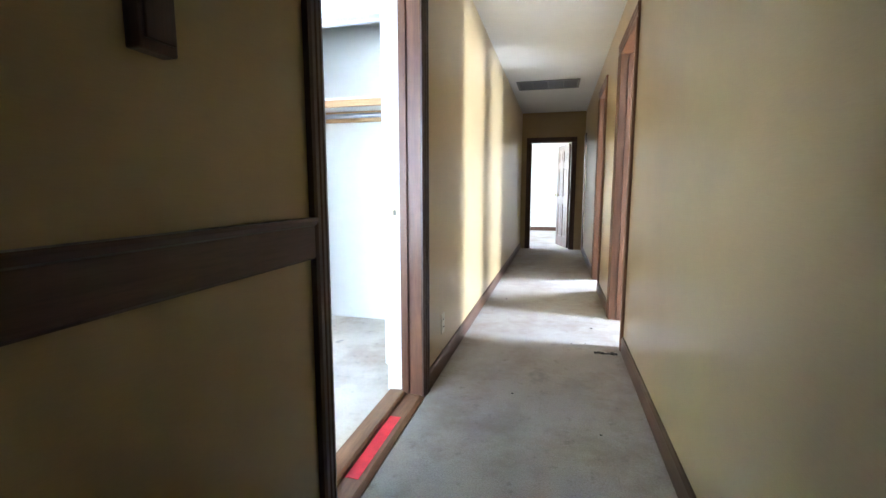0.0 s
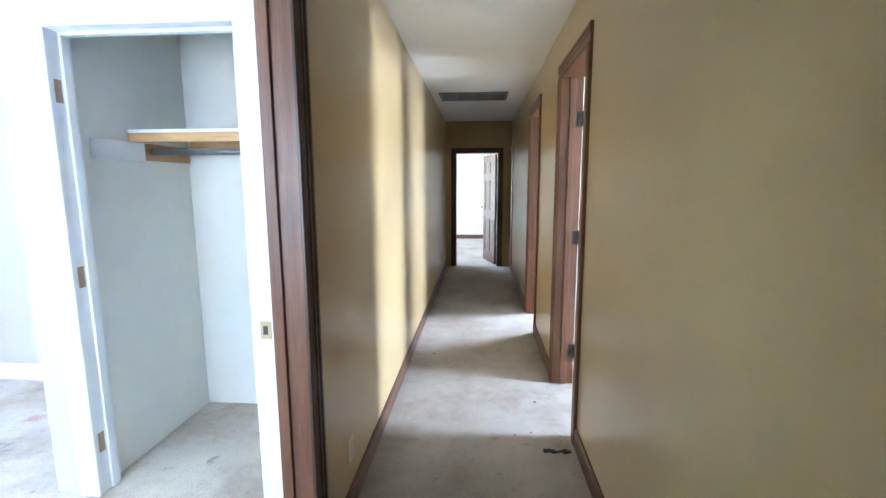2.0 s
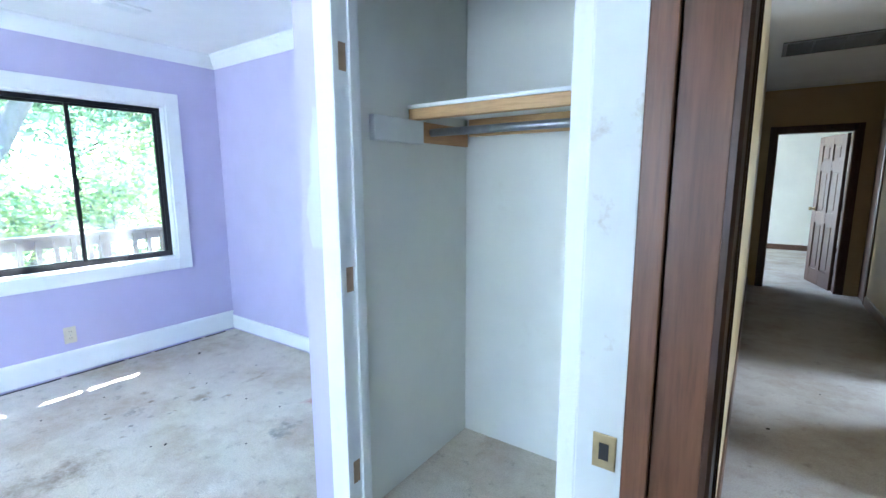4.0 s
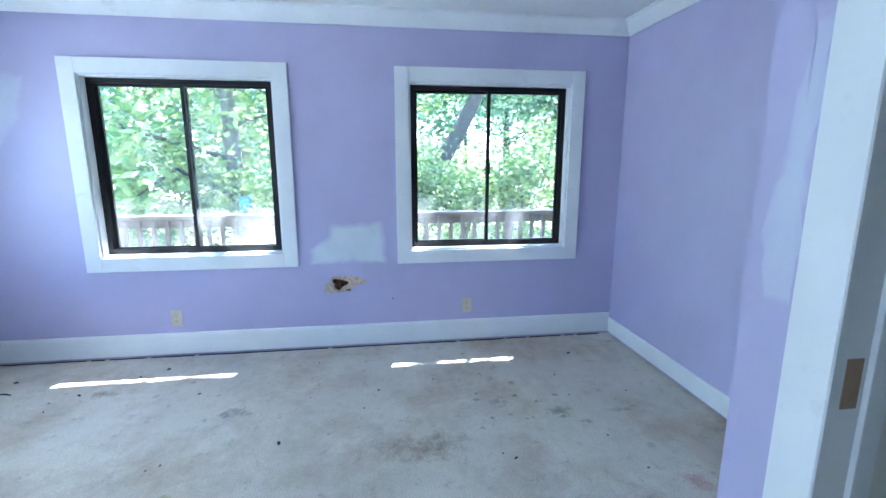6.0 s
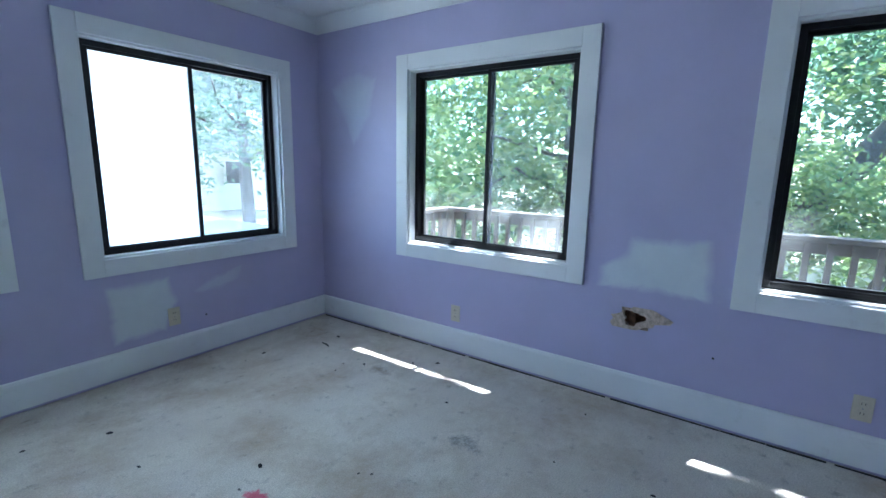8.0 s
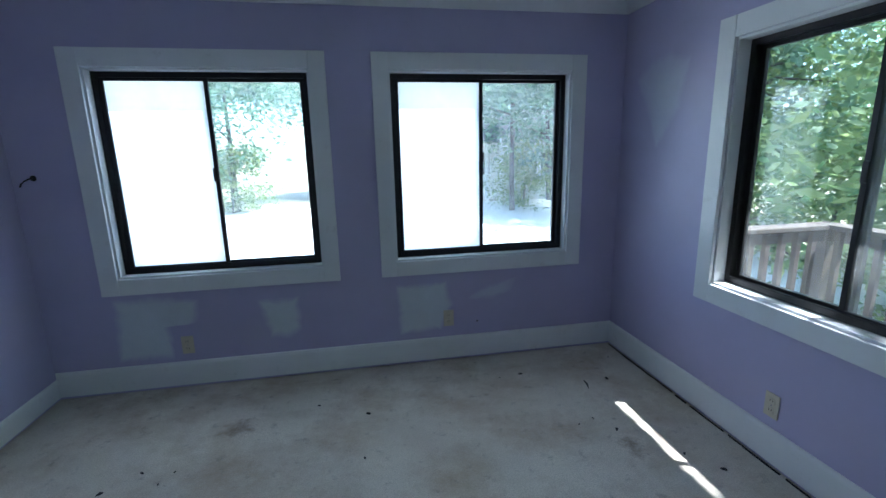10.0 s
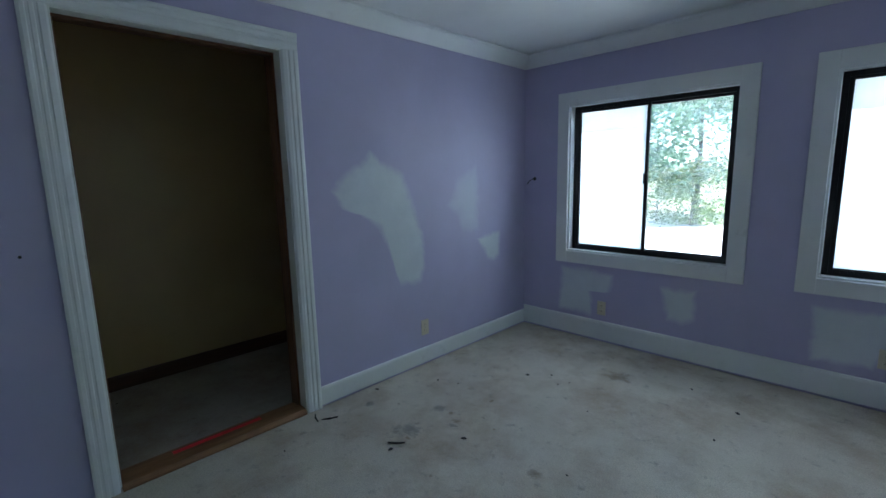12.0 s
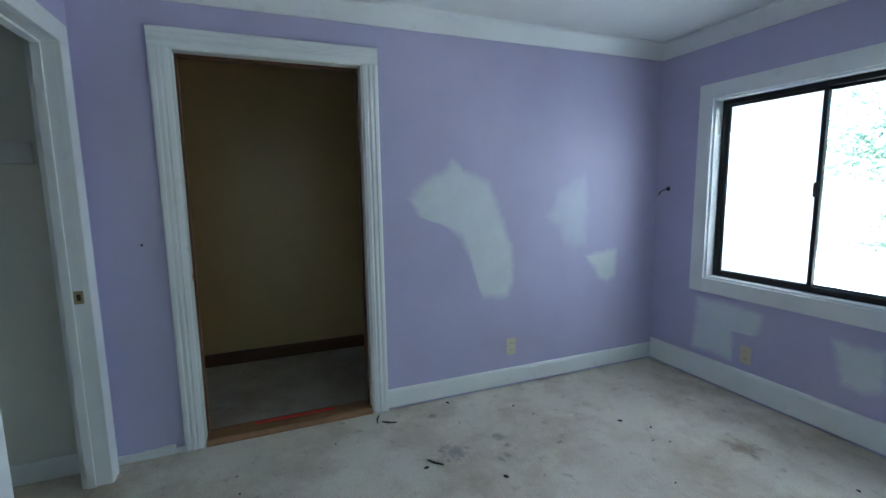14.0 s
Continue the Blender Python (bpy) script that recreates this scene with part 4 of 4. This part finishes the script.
# ---------------------------------------------------------------- ceiling registers
def register(name, label, m, w, h, slats, lit):
    """A ceiling register: frame and slats, face down, centred on the origin."""
    ob = thing(name, label, "vent")
    b = 0.028
    box_part("backing", ob, SLOT, (-w / 2 + 0.005, -h / 2 + 0.005, -0.002), (w / 2 - 0.005, h / 2 - 0.005, -0.0005))
    for y0, y1 in ((-h / 2, -h / 2 + b), (h / 2 - b, h / 2)):
        box_part("frame_bar", ob, lit, (-w / 2, y0, -0.012), (w / 2, y1, -0.001), 0.003)
    for x0, x1 in ((-w / 2, -w / 2 + b), (w / 2 - b, w / 2)):
        box_part("frame_bar", ob, lit, (x0, -h / 2 + b, -0.012), (x1, h / 2 - b, -0.001), 0.003)
    for i in range(slats):
        y = -h / 2 + b + (i + 0.5) * (h - 2 * b) / slats
        bm = bmesh.new()
        add_box(bm, -w / 2 + b, -0.001, -0.007, w / 2 - b, 0.001, 0.007)
        bmesh.ops.transform(bm, matrix=Matrix.Translation((0, y, -0.009)) @ Matrix.Rotation(radians(40), 4, "X"), verts=bm.verts)
        part("slat", bm, lit, ob)
    for k in (0.25, 0.5, 0.75):
        x = -w / 2 + w * k
        box_part("divider", ob, lit, (x - 0.006, -h / 2 + b, -0.0125), (x + 0.006, h / 2 - b, -0.004), 0.001)
    ob.matrix_world = m
    return ob


register("return_air_grille", "dusty grey slatted return air grille in the hall ceiling", pose(0.64, 7.12, CEIL + 0.01), 0.76, 0.46, 16, plain("dusty_grey_grille", (0.10, 0.10, 0.105), 0.45))
register("ceiling_register", "white slatted register in the bedroom ceiling", pose(-2.93, 3.66, CEIL, 0, 0, 90), 0.30, 0.13, 5, WHITE_TRIM)

# ---------------------------------------------------------------- closet
SX = CX + 0.185
shelf = thing("closet_shelf", "white shelf board on a bare pine front rail", "shelf")
box_part("shelf_board", shelf, WHITE_TRIM, (SX + 0.001, 3.925, 1.6255), (-0.002, BACK - 0.001, 1.64), 0.002)
box_part("front_rail", shelf, PINE, (SX + 0.001, 3.93, 1.582), (-0.002, 3.968, 1.625), 0.003, "bare pine rail with knots")
box_part("back_ledger", shelf, PINE, (SX + 0.025, BACK - 0.02, 1.545), (-0.02, BACK - 0.001, 1.625), 0.002)
for x0, x1 in ((SX + 0.001, SX + 0.021), (-0.02, -0.001)):
    box_part("side_ledger", shelf, PINE_Y, (x0, 4.0, 1.496), (x1, BACK - 0.0205, 1.581), 0.002, "bare pine ledger")
    box_part("ledger_end", shelf, OLD_WHITE, (x0 - 0.0005, 3.70, 1.488), (x1 + 0.006, 3.999, 1.581), 0.004, "white painted, filler-smeared ledger")
bm = bmesh.new()
add_tube(bm, [(SX + 0.022, 4.06, 1.54), (-0.021, 4.06, 1.54)], [0.0165, 0.0165], 16)
tagged(finish("closet_rod", bm, STEEL, True), "grey metal hanging rod below the closet shelf", "rod")

# dark upright board on the hall wall
bd = thing("wall_plaque", "narrow dark wooden board hung on the tan wall", "wall board")
box_part("board", bd, DARK_WOOD, (HX0 + 0.001, 1.652, 1.23), (HX0 + 0.03, 1.72, 1.80), 0.004)
box_part("edge_strip", bd, DARK_WOOD, (HX0 + 0.03, 1.659, 1.245), (HX0 + 0.036, 1.713, 1.79), 0.002)

# ---------------------------------------------------------------- outside: ground, deck, house, trees
bm = bmesh.new()
bmesh.ops.create_grid(bm, x_segments=60, y_segments=60, size=150)
for v in bm.verts:
    d = max(0.0, -v.co.x - 6.0)
    v.co.z = -0.75 - min(3.0, 0.05 * d) + 0.12 * noise.noise(v.co * 0.15)
structure("ground", bm, GRASS, "dry lawn with fallen leaves", "ground")
bm = bmesh.new()
add_box(bm, -9.0, -14, -0.74, 9, -1.2, -0.52)
structure("driveway", bm, GRAVEL, "pale sunlit gravel drive", "driveway")

DZ = -0.12
deck = thing("deck", "weathered wooden deck floor beside the house", "deck", "structure")
y = -0.05
while y < 8.0:
    box_part("deck_board", deck, DECK_WOOD, (-5.42, y, DZ - 0.03), (-3.83, y + 0.135, DZ), 0)
    y += 0.142
for px, py in ((-5.35, 0.1), (-5.35, 4.2), (-5.35, 7.8)):
    box_part("deck_post", deck, DECK_WOOD, (px - 0.05, py - 0.05, -1.0), (px + 0.05, py + 0.05, DZ - 0.03), 0)
railing = thing("deck_railing", "weathered wooden deck railing with square balusters", "railing")
RZ = 0.82
box_part("cap_rail", railing, DECK_WOOD, (-5.44, -0.02, RZ - 0.035), (-5.28, 8.0, RZ), 0.006)
box_part("upper_rail", railing, DECK_WOOD, (-5.385, 0.0, RZ - 0.13), (-5.345, 8.0, RZ - 0.036), 0.004)
box_part("lower_rail", railing, DECK_WOOD, (-5.385, 0.0, DZ + 0.08), (-5.345, 8.0, DZ + 0.16), 0.004)
for py in (0.05, 2.05, 4.23, 6.2, 7.95):
    box_part("post", railing, DECK_WOOD, (-5.41, py - 0.045, DZ + 0.001), (-5.32, py + 0.045, RZ - 0.036), 0.004)
y = 0.18
while y < 7.9:
    if min(abs(y - p) for p in (0.05, 2.05, 4.23, 6.2, 7.95)) > 0.07:
        box_part("baluster", railing, DECK_WOOD, (-5.344, y - 0.019, DZ + 0.05), (-5.306, y + 0.019, RZ - 0.05), 0)
    y += 0.135
box_part("cap_rail", railing, DECK_WOOD, (-5.27, -0.02, RZ - 0.035), (-3.85, 0.14, RZ), 0.006)
box_part("upper_rail", railing, DECK_WOOD, (-5.31, 0.04, RZ - 0.13), (-3.85, 0.08, RZ - 0.036), 0.004)
x = -5.18
while x < -3.9:
    box_part("baluster", railing, DECK_WOOD, (x - 0.019, 0.081, DZ + 0.001), (x + 0.019, 0.119, RZ - 0.05), 0)
    x += 0.135


def tree(label, seed, height, trunk_r, crown_r, crown_lo, leaves, leaf, mat, lean=(0, 0), curl=1.0):
    """A tree: bent tapered trunk, limbs, and a crown of many small leaves in uneven clumps."""
    r = random.Random(seed)
    ob = thing("tree", label, "tree")
    spine = []
    for i in range(9):
        t = i / 8
        s = 1 - (1 - t) ** curl
        spine.append(Vector((lean[0] * s * height + 0.12 * math.sin(3 * t + seed) * height * 0.12, lean[1] * s * height + 0.1 * math.cos(4 * t + seed) * height * 0.1 - 0.1 * math.cos(seed) * height * 0.1, t * height)))
    bm = bmesh.new()
    add_tube(bm, spine, [trunk_r * (1.25 - 1.1 * i / 8) for i in range(9)], 9)
    tips = []
    for k in range(11):
        t = r.uniform(crown_lo / height, 0.95)
        i = min(7, int(t * 8))
        p = spine[i].lerp(spine[i + 1], t * 8 - i)
        a = r.uniform(0, 6.283)
        ln = crown_r * r.uniform(0.6, 1.0) * (1.15 - 0.6 * t)
        q = p + Vector((math.cos(a) * ln * 0.5, math.sin(a) * ln * 0.5, ln * r.uniform(0.05, 0.35)))
        e = p + Vector((math.cos(a + 0.2) * ln, math.sin(a + 0.2) * ln, ln * r.uniform(-0.1, 0.5)))
        add_tube(bm, [p, q, e], [trunk_r * 0.35, trunk_r * 0.22, trunk_r * 0.06], 6)
        tips += [q, e, e]
    tips += [spine[-1], spine[-2], spine[-1]]
    part("trunk", bm, BARK, ob, "", True)
    verts, faces = [], []
    clumps = []
    for c in tips:
        for _ in range(4):
            clumps.append((c + Vector((r.gauss(0, 1), r.gauss(0, 1), r.gauss(0, 0.7))) * crown_r * 0.25, crown_r * r.uniform(0.12, 0.28)))
    for _ in range(leaves):
        c, s = r.choice(clumps)
        p = c + Vector((r.gauss(0, 1), r.gauss(0, 1), r.gauss(0, 0.7))) * s * 0.7
        u = Vector((r.gauss(0, 1), r.gauss(0, 1), r.gauss(0, 0.5))).normalized()
        w = u.cross(Vector((r.gauss(0, 1), r.gauss(0, 1), r.gauss(0, 1)))).normalized()
        k = leaf * r.uniform(0.6, 1.3)
        b = len(verts)
        verts += [p - u * k, p + w * k * 0.45, p + u * k, p - w * k * 0.45]
        faces.append((b, b + 1, b + 2, b + 3))
    me = bpy.data.meshes.new("crown")
    me.from_pydata(verts, [], faces)
    me.materials.append(mat)
    cr = new("crown", me)
    cr.parent = ob
    return ob


oak = tree("leafy tree with a green crown", 1, 8.0, 0.16, 2.6, 1.6, 9000, 0.10, LEAF_A)
ash = tree("tall leafy tree with a blue-green crown", 2, 9.5, 0.18, 3.0, 2.2, 9000, 0.11, LEAF_B)
shrub = tree("dense low shrub beyond the deck", 3, 2.4, 0.05, 1.3, 0.3, 5200, 0.06, LEAF_A)
leaning = tree("tree with a thick leaning grey trunk", 4, 8.0, 0.19, 2.4, 4.4, 5000, 0.09, LEAF_A, (-0.05, 0.44), 2.0)
maple = tree("broad leafy tree with a low crown", 6, 7.0, 0.1, 3.4, 1.3, 14000, 0.12, LEAF_B)
oak.matrix_world = pose(-9.3, 0.2, -1.0, 0, 0, 20)
linden = tree("tall tree with foliage hanging over the drive", 8, 8.5, 0.08, 3.3, 3.0, 13000, 0.11, LEAF_B)
linden.matrix_world = pose(-6.8, -11.2, -0.85, 0, 0, 40)
maple.matrix_world = pose(-17.5, 6.0, -1.1, 0, 0, 40)
copy_thing(maple, pose(-18.0, 10.5, -1.1, 0, 0, 200))
copy_thing(maple, pose(2.6, -14.5, -0.85, 0, 0, 160))
copy_thing(maple, pose(-1.0, -21, -0.85, 0, 0, 300))
copy_thing(maple, pose(-9.0, -13.5, -0.85, 0, 0, 10))
copy_thing(maple, pose(-11.5, -8.5, -0.95, 0, 0, 260))
ash.matrix_world = pose(-13.0, -3.6, -1.1, 0, 0, 100)
leaning.matrix_world = pose(-9.3, 2.1, -1.1)
shrub.matrix_world = pose(-8.2, 1.5, -1.0)
for x, y, a in ((-13.5, 1.6, 75), (-13.0, 9.5, 140), (-18.0, -9.0, 10), (-20, 1, 310), (-11.0, -7.5, 250), (-17, 12, 33)):
    copy_thing(oak, pose(x, y, -1.2, 0, 0, a))
for x, y, a in ((-15.5, 0.0, 30), (-19, 8, 120), (-9.5, -10.5, 70), (-22, -4, 160), (-16.5, -14, 20), (-14, -24, 40)):
    copy_thing(ash, pose(x, y, -1.2, 0, 0, a))
for x, y, a in ((-8.8, 3.6, 40), (-8.4, 5.4, 190), (-9.2, 7.2, 300), (-8.7, -0.6, 120), (-9.0, -2.8, 80), (-11, 5, 10), (-12, 1, 222), (-9.5, -4.9, 12), (-7.6, -12.5, 60), (2.5, -13.6, 20), (4.2, -15.4, 200)):
    copy_thing(shrub, pose(x, y, -1.15, 0, 0, a))

# unseen crown, placed to break up the second window's sun strip
tree("added tall thin tree, its high sparse crown breaking the sun strip", 9, 12.0, 0.13, 3.4, 7.5, 3400, 0.12, LEAF_A, (0.09, -0.22)).matrix_world = pose(-8.6, 7.5, -1.2)

# fallen limb beyond the railing
bm = bmesh.new()
add_tube(bm, [(-9.2, 4.6, 0.55), (-9.1, 5.4, 0.95), (-9.0, 6.3, 1.15), (-8.9, 7.4, 1.1)], [0.07, 0.06, 0.05, 0.03], 7)
add_tube(bm, [(-9.2, 4.7, 0.6), (-9.25, 4.4, -0.2), (-9.3, 4.3, -1.3)], [0.07, 0.08, 0.09], 7)
tagged(finish("fallen_branch", bm, BARK, True), "bare broken branch leaning beyond the deck", "branch")
bm = bmesh.new()
add_box(bm, -8.0, 0.55, 0.62, -7.9, 0.72, 0.82, 0.02)
add_box(bm, -7.98, 0.60, -1.0, -7.94, 0.64, 0.63)
tagged(finish("yard_marker", bm, BLUE_PLASTIC), "small blue plastic marker on a stake among trees", "marker")

# neighbour's house and ladder across the drive
house = thing("neighbour_house", "pale-sided house with a porch across the drive", "house")
box_part("wall", house, WHITE_WALL, (-16, -22, -1.0), (-5.2, -18, 1.9), 0)
bm = bmesh.new()
add_prism(bm, [(-17.5, 1.9), (-15.6, 1.75), (-22.6, 1.75), (-20, 3.4)][1:] , -16.6, -4.8, lambda u, v, s: (s, u, v))
part("roof", bm, ROOFING, house)
for x in (-14.2, -11.2, -8.0):
    wd = box_part("window", house, WHITE_TRIM, (x, -18.0, 0.2), (x + 1.2, -17.94, 1.4), 0)
    box_part("pane", wd, SLOT, (x + 0.08, -17.94, 0.28), (x + 1.12, -17.93, 1.32), 0)
for x in (-9.8, -7.4, -5.4):
    box_part("porch_post", house, WHITE_TRIM, (x, -16.4, -0.9), (x + 0.14, -16.26, 1.75), 0)
ladder = thing("ladder", "white extension ladder standing by the neighbour's porch", "ladder")
for x in (-7.80, -7.40):
    box_part("side_rail", ladder, WHITE_TRIM, (x, -14.5, -0.9), (x + 0.06, -14.42, 1.85), 0)
for i in range(8):
    box_part("rung", ladder, WHITE_TRIM, (-7.74, -14.48, -0.3 + i * 0.26), (-7.40, -14.44, -0.25 + i * 0.26), 0)

# nail holes and screw dots
for x, y, z, way in ((-2.606, 0.0, 0.265, (0, 1, 0)), (WX, 2.85, 0.36, (1, 0, 0)), (0.0, 3.33, 1.1, (-1, 0, 0)), (CX, 3.72, 0.62, (-1, 0, 0))):
    bm = bmesh.new()
    p, d = Vector((x, y, z)), Vector(way)
    add_tube(bm, [p + d * 0.0005, p + d * 0.0022], [0.006, 0.004], 8)
    tagged(finish("nail_head", bm, SLOT), "dark nail head stuck in the painted wall", "nail", "nail heads in the walls")

bm = bmesh.new()
for i in range(7):
    add_box(bm, 1.05 + 0.02 * i, 3.985 + 0.006 * math.sin(2.1 * i), 0.0, 1.0705 + 0.02 * i, 4.004 + 0.008 * math.sin(1.3 * i + 1), 0.006 + 0.002 * (i % 3), 0.001)
tagged(finish("carpet_scrap", bm, DEBRIS), "frayed dark carpet scrap by the hall baseboard", "scrap")

# dark strips laid for the shaded gap where the carpet stops short of the window wall
gap = random.Random(77)
bm = bmesh.new()
y = 0.03
while y < NY - 0.1:
    ln = gap.uniform(0.06, 0.22)
    add_box(bm, WX + 0.0145, y, 0.0, WX + 0.0145 + gap.uniform(0.003, 0.010), min(y + ln, NY - 0.05), 0.0052)
    y += ln + gap.choice((0.0, 0.0, 0.004, 0.03))
structure("carpet_gap_strip", bm, DEBRIS, "dark strip for the shaded gap between carpet and white baseboard", "gap")
